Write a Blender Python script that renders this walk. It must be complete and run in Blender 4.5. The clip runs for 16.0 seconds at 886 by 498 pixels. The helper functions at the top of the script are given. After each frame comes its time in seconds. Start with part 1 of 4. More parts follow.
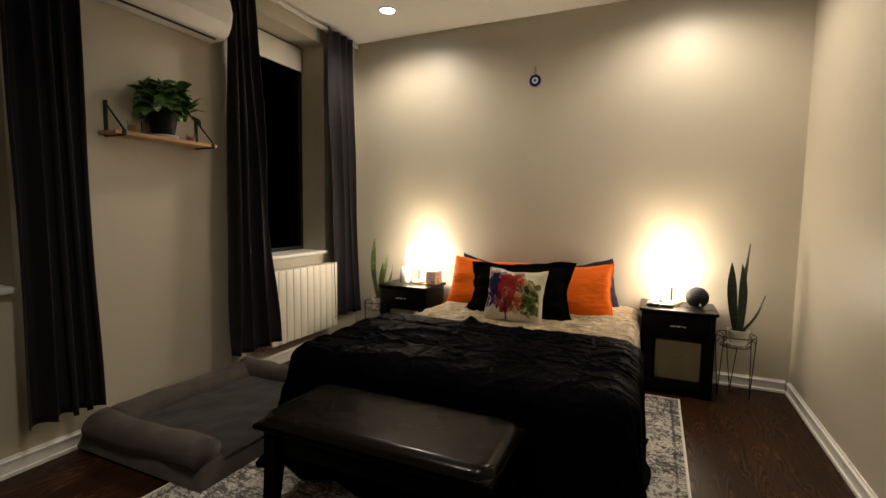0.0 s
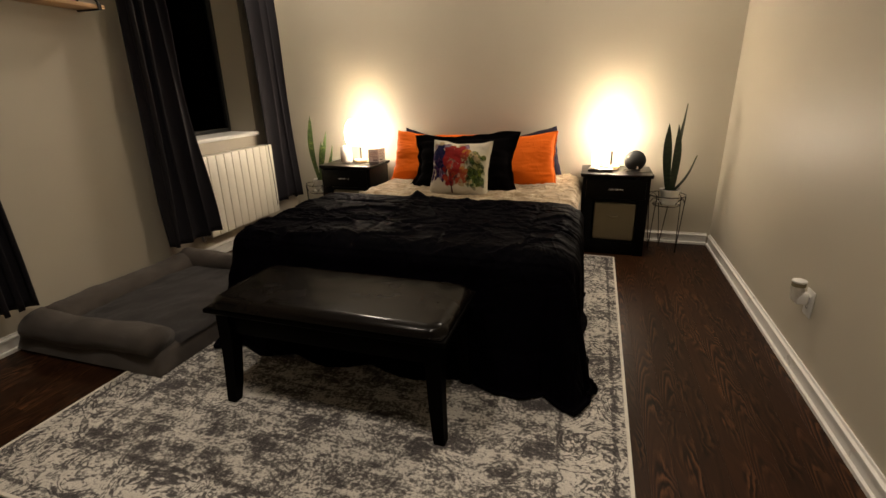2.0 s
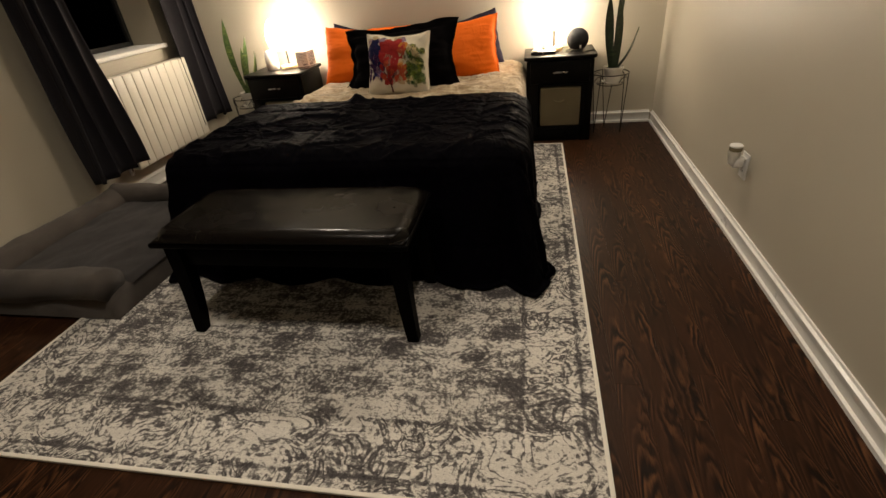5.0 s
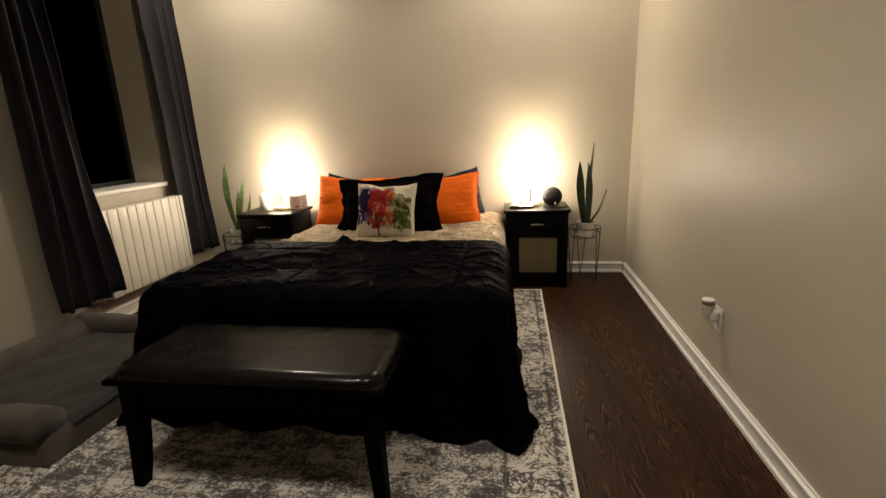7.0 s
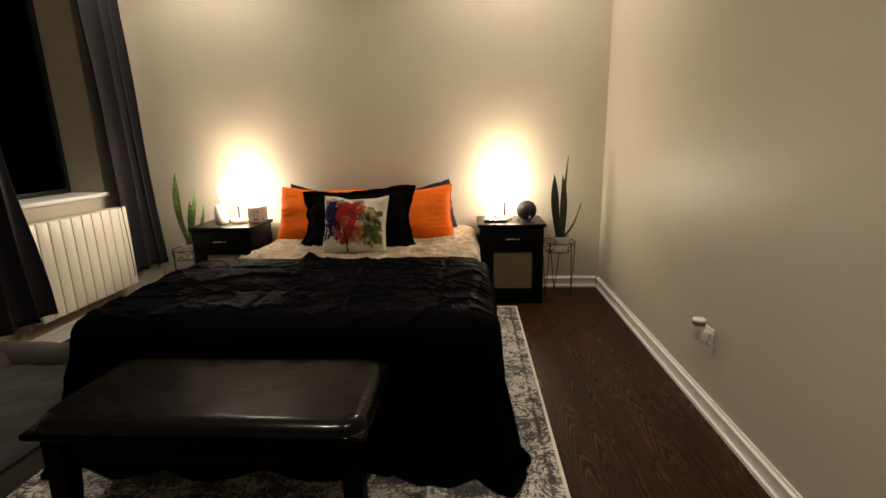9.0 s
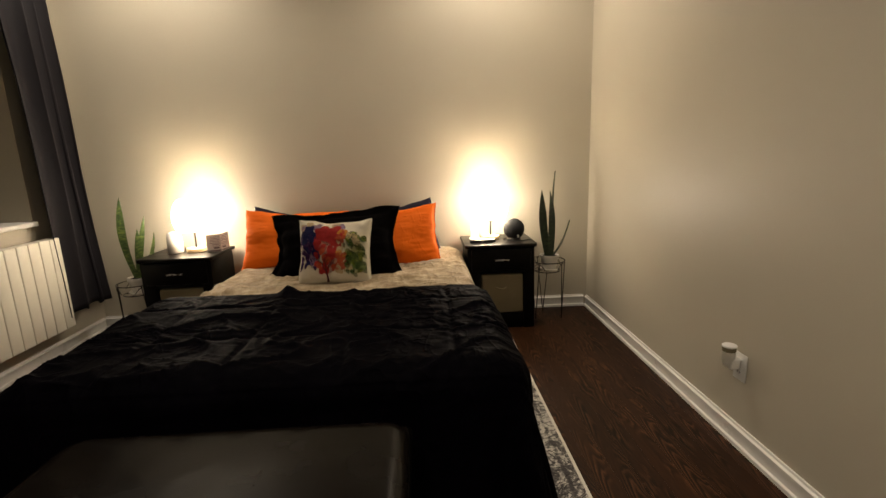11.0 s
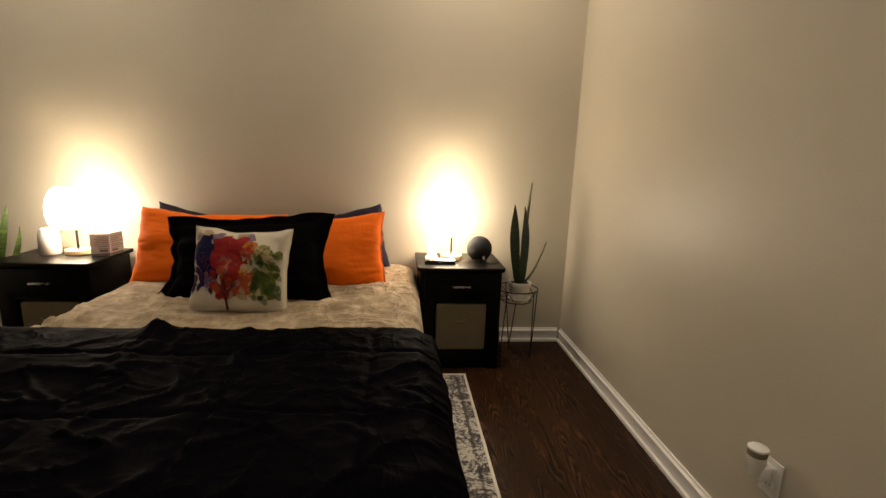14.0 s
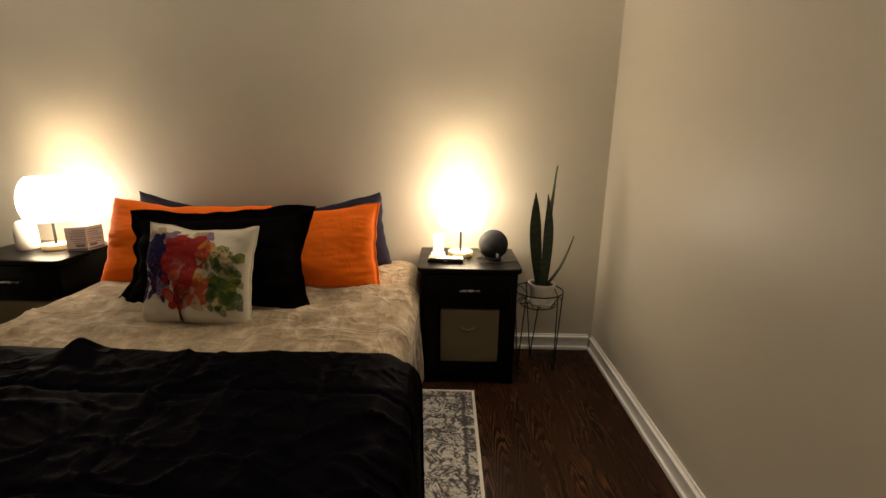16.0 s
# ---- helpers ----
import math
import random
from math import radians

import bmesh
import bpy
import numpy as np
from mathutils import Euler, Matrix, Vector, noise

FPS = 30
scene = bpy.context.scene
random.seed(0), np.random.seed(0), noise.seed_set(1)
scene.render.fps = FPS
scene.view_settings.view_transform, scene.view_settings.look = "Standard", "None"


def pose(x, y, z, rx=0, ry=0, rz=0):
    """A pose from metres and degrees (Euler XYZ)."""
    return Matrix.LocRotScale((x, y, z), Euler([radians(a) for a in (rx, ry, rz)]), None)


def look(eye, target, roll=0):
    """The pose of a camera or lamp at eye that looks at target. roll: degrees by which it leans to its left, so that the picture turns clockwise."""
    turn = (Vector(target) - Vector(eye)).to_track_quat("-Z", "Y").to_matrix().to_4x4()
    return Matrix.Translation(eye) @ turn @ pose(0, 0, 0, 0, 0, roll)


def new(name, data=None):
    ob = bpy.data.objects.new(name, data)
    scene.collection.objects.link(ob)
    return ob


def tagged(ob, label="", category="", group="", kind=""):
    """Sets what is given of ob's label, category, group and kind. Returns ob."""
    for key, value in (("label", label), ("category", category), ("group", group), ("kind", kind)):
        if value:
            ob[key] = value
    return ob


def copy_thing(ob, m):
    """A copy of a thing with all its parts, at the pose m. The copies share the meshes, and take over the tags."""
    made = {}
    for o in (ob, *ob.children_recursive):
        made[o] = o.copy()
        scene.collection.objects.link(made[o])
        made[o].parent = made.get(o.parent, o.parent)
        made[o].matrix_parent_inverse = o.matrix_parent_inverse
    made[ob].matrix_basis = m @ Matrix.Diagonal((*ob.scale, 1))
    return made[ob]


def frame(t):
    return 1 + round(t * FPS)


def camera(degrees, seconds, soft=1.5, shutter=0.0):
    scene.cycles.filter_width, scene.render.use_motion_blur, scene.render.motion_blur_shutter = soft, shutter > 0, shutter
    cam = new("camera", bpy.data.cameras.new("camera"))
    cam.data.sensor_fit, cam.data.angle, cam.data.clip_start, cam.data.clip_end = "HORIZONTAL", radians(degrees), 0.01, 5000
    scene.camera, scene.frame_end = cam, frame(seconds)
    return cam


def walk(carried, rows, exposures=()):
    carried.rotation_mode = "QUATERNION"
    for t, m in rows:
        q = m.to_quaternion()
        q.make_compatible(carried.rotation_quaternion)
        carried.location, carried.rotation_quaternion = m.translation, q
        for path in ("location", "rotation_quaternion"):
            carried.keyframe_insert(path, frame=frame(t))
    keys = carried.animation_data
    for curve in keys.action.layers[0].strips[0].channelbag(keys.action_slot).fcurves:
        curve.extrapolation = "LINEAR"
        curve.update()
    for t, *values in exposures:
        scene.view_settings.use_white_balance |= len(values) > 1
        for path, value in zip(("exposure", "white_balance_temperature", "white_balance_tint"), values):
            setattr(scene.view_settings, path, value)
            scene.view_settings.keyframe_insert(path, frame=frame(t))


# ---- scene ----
# A bedroom at night: bed with bench, two lit night stands, curtained windows.
cam = camera(86.9, 16.0)
PATH = [
    (0, (-0.004, -0.503, 1.283), (-0.83, 1.311, 1.118), 0.7),
    (0.5, (-0.01, -0.501, 1.253), (-0.734, 1.341, 0.968), 1.3),
    (1, (-0.01, -0.488, 1.246), (-0.684, 1.354, 0.852), 0.4),
    (1.5, (-0.012, -0.482, 1.239), (-0.596, 1.357, 0.71), 0.1),
    (2, (-0.015, -0.472, 1.228), (-0.595, 1.326, 0.573), -1.3),
    (2.5, (-0.018, -0.469, 1.219), (-0.577, 1.287, 0.441), -2.2),
    (3, (-0.02, -0.467, 1.21), (-0.51, 1.228, 0.269), -4.4),
    (3.2, (-0.017, -0.472, 1.211), (-0.5, 1.197, 0.22), -5.2),
    (4.25, (-0.021, -0.468, 1.211), (-0.423, 1.143, 0.096), -5.7),
    (5.3, (-0.026, -0.464, 1.211), (-0.389, 1.271, 0.285), -5.4),
    (5.5, (-0.026, -0.465, 1.211), (-0.382, 1.317, 0.376), -4.5),
    (6, (-0.028, -0.457, 1.209), (-0.373, 1.386, 0.512), -3.7),
    (6.5, (-0.027, -0.448, 1.213), (-0.33, 1.444, 0.64), -2.7),
    (7, (-0.028, -0.444, 1.218), (-0.319, 1.472, 0.725), -2.3),
    (7.5, (-0.045, -0.439, 1.214), (-0.286, 1.491, 0.747), -2.0),
    (8, (-0.075, -0.421, 1.209), (-0.243, 1.521, 0.762), -2.3),
    (8.5, (-0.101, -0.387, 1.208), (-0.223, 1.559, 0.762), -0.5),
    (8.7, (-0.117, -0.346, 1.211), (-0.247, 1.597, 0.755), -1.1),
    (10.8, (-0.34, -0.045, 1.237), (-0.309, 1.913, 0.829), -1.4),
    (11, (-0.369, -0.03, 1.233), (-0.287, 1.928, 0.831), -2.0),
    (11.5, (-0.383, 0.025, 1.224), (-0.153, 1.967, 0.805), -0.3),
    (12, (-0.331, 0.14, 1.231), (-0.116, 2.083, 0.81), -0.2),
    (12.5, (-0.277, 0.242, 1.235), (-0.085, 2.192, 0.831), 0.7),
    (13, (-0.236, 0.329, 1.224), (-0.052, 2.268, 0.766), 0.1),
    (13.5, (-0.217, 0.448, 1.22), (-0.044, 2.388, 0.767), 1.1),
    (14, (-0.188, 0.571, 1.229), (-0.003, 2.522, 0.829), 2.0),
    (14.5, (-0.173, 0.662, 1.222), (-0.074, 2.608, 0.773), 1.6),
    (15, (-0.091, 0.776, 1.231), (-0.077, 2.717, 0.749), 0.8),
    (15.5, (-0.025, 0.894, 1.237), (-0.056, 2.84, 0.776), 2.1),
    (16, (0.04, 0.957, 1.234), (0.032, 2.897, 0.746), 1.0),
]
walk(cam, [(t, look(eye, target, roll)) for t, eye, target, roll in PATH],
     exposures=[(0, 0.16, 6550, 10), (3, 0.20, 6800, 13), (5.5, 0.34, 6600, 10), (8.7, 0.22, 6600, 10), (12.5, 0.04, 6850, 11), (14.5, -0.14, 6900, 12), (16, -0.32, 6950, 12)])

# ---- light and exposure ----
night = bpy.data.worlds.new("night")
night.use_nodes = True
night.node_tree.nodes["Background"].inputs[0].default_value = (0.02, 0.03, 0.06, 1)
night.node_tree.nodes["Background"].inputs[1].default_value = 0.02
scene.world = night

XR, YB, CEIL = 0.91, 3.51, 2.92          # right wall, bed wall, ceiling height
YF, XL = -1.75, -2.83                    # wall behind the camera, window wall at the bed corner
WIN = pose(XL, YB, 0, 0, 0, 1.55)        # window wall: local x into the room, local y along it towards the bed wall
LAMPS = [(0.12, 3.30), (-1.975, 3.30)]   # bedside lamps
CANS = [(-2.10, 2.94), (0.16, 2.94), (-1.15, 0.40), (0.12, 0.25)]  # recessed ceiling lights; the last two are unseen, added to brighten the rug
BULB_WATTS, CAN_WATTS = 14.0, 84.0


def lamp(name, kind, m, watts, colour, **more):
    data = bpy.data.lights.new(name, kind)
    data.energy, data.color = watts, colour
    for key, value in more.items():
        if key == "radius":
            data.shadow_soft_size = value
        elif key == "cone":
            data.spot_size = radians(value)
        elif key == "blend":
            data.spot_blend = value
    ob = new(name, data)
    ob.matrix_world = m
    return ob


for x, y in LAMPS:
    lamp("bulb_light", "POINT", pose(x, y, 0.885), BULB_WATTS, (1.0, 0.83, 0.60), radius=0.03)
# the added front pair (y below 2) gets narrower beams to spare the walls
for x, y in CANS:
    lamp("downlight_beam", "SPOT", pose(x, y, CEIL - 0.012), CAN_WATTS * (1.02 if y > 2 else 0.95), (1.0, 0.87, 0.70), radius=0.085, cone=162 if y > 2 else 130, blend=0.68 if y > 2 else 1.0)


# ---- materials ----
def mat(name, colour, rough=0.5, metal=0.0, spec=0.5, sheen=0.0):
    m = bpy.data.materials.new(name)
    m.use_nodes = True
    b = m.node_tree.nodes["Principled BSDF"]
    b.inputs["Base Color"].default_value = (*colour, 1)
    b.inputs["Roughness"].default_value = rough
    b.inputs["Metallic"].default_value = metal
    b.inputs["Specular IOR Level"].default_value = spec
    if sheen:
        b.inputs["Sheen Weight"].default_value = sheen
        b.inputs["Sheen Roughness"].default_value = 0.4
    return m


class Nodes:
    """Short names for the nodes of one material."""

    def __init__(self, m):
        self.t = m.node_tree
        self.b = self.t.nodes["Principled BSDF"]
        self.tc = self.t.nodes.new("ShaderNodeTexCoord")

    def plug(self, value, socket):
        if isinstance(value, (int, float, tuple)):
            socket.default_value = value
        else:
            self.t.links.new(value, socket)

    def coords(self, scale=(1, 1, 1), kind="Object", shift=None):
        n = self.t.nodes.new("ShaderNodeMapping")
        self.t.links.new(self.tc.outputs[kind], n.inputs[0])
        n.inputs["Scale"].default_value = scale
        if shift is not None:
            self.t.links.new(shift, n.inputs["Location"])
        return n.outputs[0]

    def noise(self, vec, scale, detail=4.0, rough=0.55, distort=0.0):
        n = self.t.nodes.new("ShaderNodeTexNoise")
        self.plug(vec, n.inputs["Vector"])
        n.inputs["Scale"].default_value, n.inputs["Detail"].default_value = scale, detail
        n.inputs["Roughness"].default_value, n.inputs["Distortion"].default_value = rough, distort
        return n.outputs[0]

    def voronoi(self, vec, scale, feature="F1"):
        n = self.t.nodes.new("ShaderNodeTexVoronoi")
        n.feature = feature
        self.plug(vec, n.inputs["Vector"])
        n.inputs["Scale"].default_value = scale
        return n.outputs["Distance"]

    def math(self, op, a, b=0.0, c=0.0):
        n = self.t.nodes.new("ShaderNodeMath")
        n.operation = op
        for value, socket in zip((a, b, c), n.inputs):
            self.plug(value, socket)
        return n.outputs[0]

    def ramp(self, fac, *stops):
        n = self.t.nodes.new("ShaderNodeValToRGB")
        e = n.color_ramp.elements
        while len(e) < len(stops):
            e.new(0.5)
        for el, (p, c) in zip(e, stops):
            el.position = p
            el.color = (c, c, c, 1) if isinstance(c, (int, float)) else (*c, 1)
        self.plug(fac, n.inputs[0])
        return n.outputs[0]

    def mix(self, fac, a, b, how="MIX"):
        n = self.t.nodes.new("ShaderNodeMix")
        n.data_type, n.blend_type = "RGBA", how
        self.plug(fac, n.inputs[0])
        for value, socket in ((a, n.inputs[6]), (b, n.inputs[7])):
            self.plug((*value, 1) if isinstance(value, tuple) and len(value) == 3 else value, socket)
        return n.outputs[2]

    def bump(self, height, strength, distance=0.002):
        n = self.t.nodes.new("ShaderNodeBump")
        n.inputs["Strength"].default_value, n.inputs["Distance"].default_value = strength, distance
        self.plug(height, n.inputs["Height"])
        self.t.links.new(n.outputs[0], self.b.inputs["Normal"])

    def colour(self, value):
        self.plug(value, self.b.inputs["Base Color"])

    def rough(self, value):
        self.plug(value, self.b.inputs["Roughness"])

    def random(self):
        return self.t.nodes.new("ShaderNodeObjectInfo").outputs["Random"]


def varied(name, colour, rough=0.5, amount=0.12, scale=3.0, grain=120.0, bump=0.15, depth=0.001, metal=0.0, spec=0.5, sheen=0.0, stretch=(1, 1, 1)):
    """A plain surface with a slow change of tone, a fine grain and a fine relief."""
    m = mat(name, colour, rough, metal, spec, sheen)
    n = Nodes(m)
    v = n.coords(stretch)
    slow, fine = n.noise(v, scale, 3), n.noise(v, grain, 2)
    tone = n.math("ADD", n.math("MULTIPLY", slow, 0.7), n.math("MULTIPLY", fine, 0.3))
    dark, light = tuple(c * (1 - amount) for c in colour), tuple(min(1, c * (1 + amount)) for c in colour)
    n.colour(n.ramp(tone, (0.3, dark), (0.7, light)))
    n.rough(n.math("MULTIPLY_ADD", slow, 0.16, rough - 0.08))
    n.bump(fine, bump, depth)
    return m


M_WALL = varied("greige wall paint", (0.472, 0.428, 0.340), 0.47, 0.05, 1.2, 260.0, 0.10, 0.0008, spec=0.55)
M_CEIL = varied("white ceiling paint", (0.80, 0.78, 0.73), 0.85, 0.03, 1.5, 200.0, 0.1)
M_TRIM = varied("white gloss trim paint", (0.76, 0.74, 0.70), 0.30, 0.04, 6.0, 90.0, 0.05)
M_BLACK_WOOD = varied("black-brown wood laminate", (0.0020, 0.0016, 0.0014), 0.36, 0.25, 4.0, 60.0, 0.12, 0.0006, spec=0.12, stretch=(1, 8, 8))
M_BENCH_WOOD = varied("black bench wood", (0.0014, 0.0010, 0.0009), 0.40, 0.25, 4.0, 60.0, 0.12, 0.0006, spec=0.02, stretch=(8, 8, 1))
M_DUVET = mat("crumpled black cotton", (0.0011, 0.0008, 0.0016), 0.66, spec=0.013)
M_LEATHER = varied("dark brown bonded leather", (0.0045, 0.0033, 0.0026), 0.26, 0.15, 6.0, 140.0, 0.14, 0.0005, spec=0.11)
for socket, value in (("Coat Weight", 0.12), ("Coat Roughness", 0.12)):
    M_LEATHER.node_tree.nodes["Principled BSDF"].inputs[socket].default_value = value
M_CURTAIN = varied("charcoal blackout curtain cloth", (0.0155, 0.0138, 0.0172), 0.72, 0.12, 3.0, 700.0, 0.3, 0.0006, spec=0.22, sheen=0.03)
M_RADIATOR = varied("cream enamelled steel", (0.72, 0.68, 0.58), 0.32, 0.03, 4.0, 80.0, 0.03)
M_AC = varied("off-white moulded plastic", (0.74, 0.72, 0.66), 0.38, 0.03, 4.0, 90.0, 0.03)
M_DARK = varied("dark slot", (0.002, 0.002, 0.002), 0.6, 0.1)
M_WIRE = varied("bronzed black wire", (0.02, 0.014, 0.010), 0.38, 0.2, 20.0, 200.0, 0.1, metal=0.6)
M_POT = varied("white glazed ceramic", (0.72, 0.69, 0.63), 0.28, 0.04, 9.0, 90.0, 0.05)
M_POT_DARK = varied("black plastic pot", (0.004, 0.004, 0.0045), 0.5, 0.15, spec=0.25)
M_SOIL = varied("dark potting soil", (0.03, 0.022, 0.015), 0.95, 0.5, 30.0, 160.0, 1.0, 0.006)
M_ORANGE = mat("orange cotton pillowcase", (0.90, 0.160, 0.006), 0.78, spec=0.2, sheen=0.05)
M_NAVY = varied("navy cotton pillowcase", (0.016, 0.013, 0.027), 0.8, 0.1, 5.0, 800.0, 0.3, 0.0005, spec=0.2)
M_SHAM = varied("black cotton sham", (0.0032, 0.0026, 0.0028), 0.85, 0.15, 5.0, 800.0, 0.3, 0.0005, spec=0.006)
M_CUSHION = varied("cream linen", (0.55, 0.49, 0.38), 0.85, 0.06, 6.0, 600.0, 0.5, 0.0006, spec=0.2)
M_BIN = varied("beige fabric bin", (0.175, 0.145, 0.088), 0.85, 0.08, 8.0, 500.0, 0.5, 0.0006, spec=0.2)
M_STEEL = varied("brushed nickel", (0.62, 0.60, 0.57), 0.28, 0.08, 20.0, 300.0, 0.05, metal=1.0)
M_WHITE_PLASTIC = varied("white plastic", (0.76, 0.74, 0.70), 0.35, 0.03, 20.0, 200.0, 0.03)
M_PALE_WOOD = varied("pale pine", (0.50, 0.30, 0.145), 0.5, 0.2, 6.0, 60.0, 0.15, stretch=(12, 1, 12))
M_LIGHT_WOOD = varied("light beech", (0.58, 0.42, 0.24), 0.45, 0.15, 10.0, 80.0, 0.1)
M_BLACK_METAL = varied("matt black iron", (0.012, 0.011, 0.010), 0.5, 0.2, metal=0.4)
M_SPEAKER = varied("charcoal speaker mesh", (0.020, 0.020, 0.021), 0.85, 0.15, 10.0, 1400.0, 0.9, 0.001, spec=0.2)
M_BLACK_PLASTIC = varied("black plastic", (0.015, 0.015, 0.015), 0.3, 0.1)
M_DOG = varied("taupe-grey plush", (0.068, 0.058, 0.051), 0.92, 0.30, 7.0, 500.0, 0.9, 0.002, spec=0.1, sheen=0.15)
M_DOG_TOP = varied("slate-grey plush", (0.038, 0.035, 0.035), 0.92, 0.30, 7.0, 500.0, 0.9, 0.002, spec=0.1, sheen=0.12)
M_BINDING = varied("cream rug binding", (0.72, 0.68, 0.60), 0.9, 0.08, 20.0, 400.0, 0.6)
M_COBALT = varied("cobalt glass", (0.008, 0.014, 0.10), 0.08, 0.1)
M_EYE_WHITE = varied("white glass", (0.75, 0.76, 0.74), 0.1, 0.03)
M_EYE_BLUE = varied("pale blue glass", (0.10, 0.36, 0.62), 0.1, 0.05)
M_PINK = varied("pink candle wax", (0.62, 0.22, 0.24), 0.5, 0.08)
M_CARD = varied("printed card", (0.62, 0.58, 0.54), 0.55, 0.04)
M_INK = varied("grey print ink", (0.16, 0.13, 0.13), 0.6, 0.1)
M_SHADE_CLOTH = varied("white roller blind cloth", (0.66, 0.62, 0.54), 0.85, 0.04, 4.0, 300.0, 0.3)
M_NIGHT = mat("night beyond the glass", (0.002, 0.002, 0.003), 1.0, spec=0.0)


def crumpled(m, dark, light, size, strength, depth):
    """Cloth that has been slept in: long soft creases at two sizes, with a fine weave."""
    n = Nodes(m)
    ridges = []
    for k, (stretch, scale) in enumerate((((0.6, 1.3, 1.0), size), ((1.5, 0.7, 1.0), size * 1.3), ((1.0, 1.0, 1.0), size * 2.4))):
        r = n.noise(n.coords(stretch), scale, 2.0, 0.5, 0.7)
        ridges.append(n.ramp(n.math("ABSOLUTE", n.math("SUBTRACT", r, 0.5)), (0.0, 1.0), (0.035, 0.45), (0.12, 0.0)))
    where = n.ramp(n.noise(n.coords(), size * 0.4, 2), (0.40, 0.15), (0.60, 1.0))
    high = n.math("MULTIPLY", n.math("ADD", n.math("ADD", ridges[0], ridges[1]), n.math("MULTIPLY", ridges[2], 0.20)), where)
    weave = n.noise(n.coords(), 800.0, 2)
    n.colour(n.ramp(n.noise(n.coords(), 5.0, 3), (0.3, dark), (0.7, light)))
    n.bump(n.math("MULTIPLY_ADD", weave, 0.04, high), strength, depth)


crumpled(M_ORANGE, (0.84, 0.145, 0.005), (0.95, 0.172, 0.008), 4.5, 0.22, 0.006)
crumpled(M_DUVET, (0.0008, 0.0006, 0.0012), (0.0014, 0.0010, 0.0021), 4.2, 0.34, 0.012)


def glass(name, colour=(1, 1, 1), rough=0.0):
    m = mat(name, colour, rough)
    m.node_tree.nodes["Principled BSDF"].inputs["Transmission Weight"].default_value = 1.0
    return m


M_GLASS = glass("clear glass")
M_PANE = glass("dark window pane", (0.25, 0.25, 0.28))
M_PANE.node_tree.nodes["Principled BSDF"].inputs["IOR"].default_value = 1.07
M_FROSTED = glass("frosted plastic", (0.85, 0.83, 0.78), 0.35)


def emitting(name, colour, strength, base=(0.8, 0.75, 0.65)):
    m = mat(name, base, 0.7)
    b = m.node_tree.nodes["Principled BSDF"]
    b.inputs["Emission Color"].default_value, b.inputs["Emission Strength"].default_value = (*colour, 1), strength
    return m


M_SHADE = emitting("glowing linen lampshade", (1.0, 0.86, 0.68), 23.0)
M_BULB = emitting("lit bulb", (1.0, 0.80, 0.52), 40.0)
M_CAN = emitting("lit downlight lens", (0.95, 0.97, 1.0), 45.0)


def oak():
    """Dark-stained oak strip: cathedral figure on some boards, straight grain on the others."""
    m = mat("walnut-stained oak", (0.07, 0.03, 0.015), 0.35, spec=0.11)
    n = Nodes(m)
    r = n.random()
    shift = n.t.nodes.new("ShaderNodeCombineXYZ")
    for k, gain in enumerate((3.7, 41.0, 9.0)):
        n.plug(n.math("MULTIPLY", r, gain), shift.inputs[k])
    v = n.coords((1, 1, 1), shift=shift.outputs[0])
    sep = n.t.nodes.new("ShaderNodeSeparateXYZ")
    n.plug(n.coords(), sep.inputs[0])
    x, y = sep.outputs[0], sep.outputs[1]
    sway = n.noise(n.coords((10, 2.2, 1), shift=shift.outputs[0]), 1.6, 3, 0.5, 0.5)
    far = n.math("ADD", x, n.math("MULTIPLY_ADD", sway, 0.05, -0.025))
    other = n.math("FRACT", n.math("MULTIPLY", r, 7.31))
    figured = n.math("GREATER_THAN", other, 0.30)
    arch = n.math("MULTIPLY_ADD", n.math("MULTIPLY", far, far), 1700.0, n.math("MULTIPLY", y, 10.0))
    straight = n.math("MULTIPLY", far, 34.0)
    field = n.math("ADD", n.math("MULTIPLY", arch, figured), n.math("MULTIPLY", straight, n.math("SUBTRACT", 1.0, figured)))
    field = n.math("MULTIPLY_ADD", sway, 4.0, field)
    rings = n.math("FRACT", field)
    line = n.ramp(rings, (0.0, 0.0), (0.16, 0.05), (0.42, 0.70), (0.72, 1.0), (0.88, 0.70), (1.0, 0.0))
    pores = n.ramp(n.noise(n.coords((120, 5.0, 1), shift=shift.outputs[0]), 3.0, 3), (0.40, 0.0), (0.56, 1.0))
    patch = n.ramp(n.noise(n.coords((7, 1.5, 1), shift=shift.outputs[0]), 2.2, 3), (0.44, 0.10), (0.62, 0.85))
    tone = n.math("MULTIPLY_ADD", line, 0.86, n.math("MULTIPLY", pores, 0.14))
    tone = n.math("ADD", n.math("MULTIPLY", tone, patch), n.math("MULTIPLY_ADD", patch, -0.60, 0.60))
    base = n.ramp(tone, (0.0, (0.0040, 0.0016, 0.0008)), (0.30, (0.0120, 0.0046, 0.0020)), (0.62, (0.034, 0.0135, 0.0058)), (1.0, (0.140, 0.064, 0.028)))
    board = n.ramp(r, (0.0, (0.72, 0.69, 0.66)), (0.5, (0.85, 0.82, 0.79)), (1.0, (1.0, 0.95, 0.9)))
    worn = n.ramp(n.noise(v, 2.2, 3), (0.3, 0.78), (0.7, 1.12))
    n.colour(n.mix(1.0, n.mix(1.0, base, board, "MULTIPLY"), worn, "MULTIPLY"))
    n.rough(n.math("MULTIPLY_ADD", tone, -0.10, 0.45))
    n.bump(tone, 0.25, 0.0008)
    return m


M_OAK = oak()


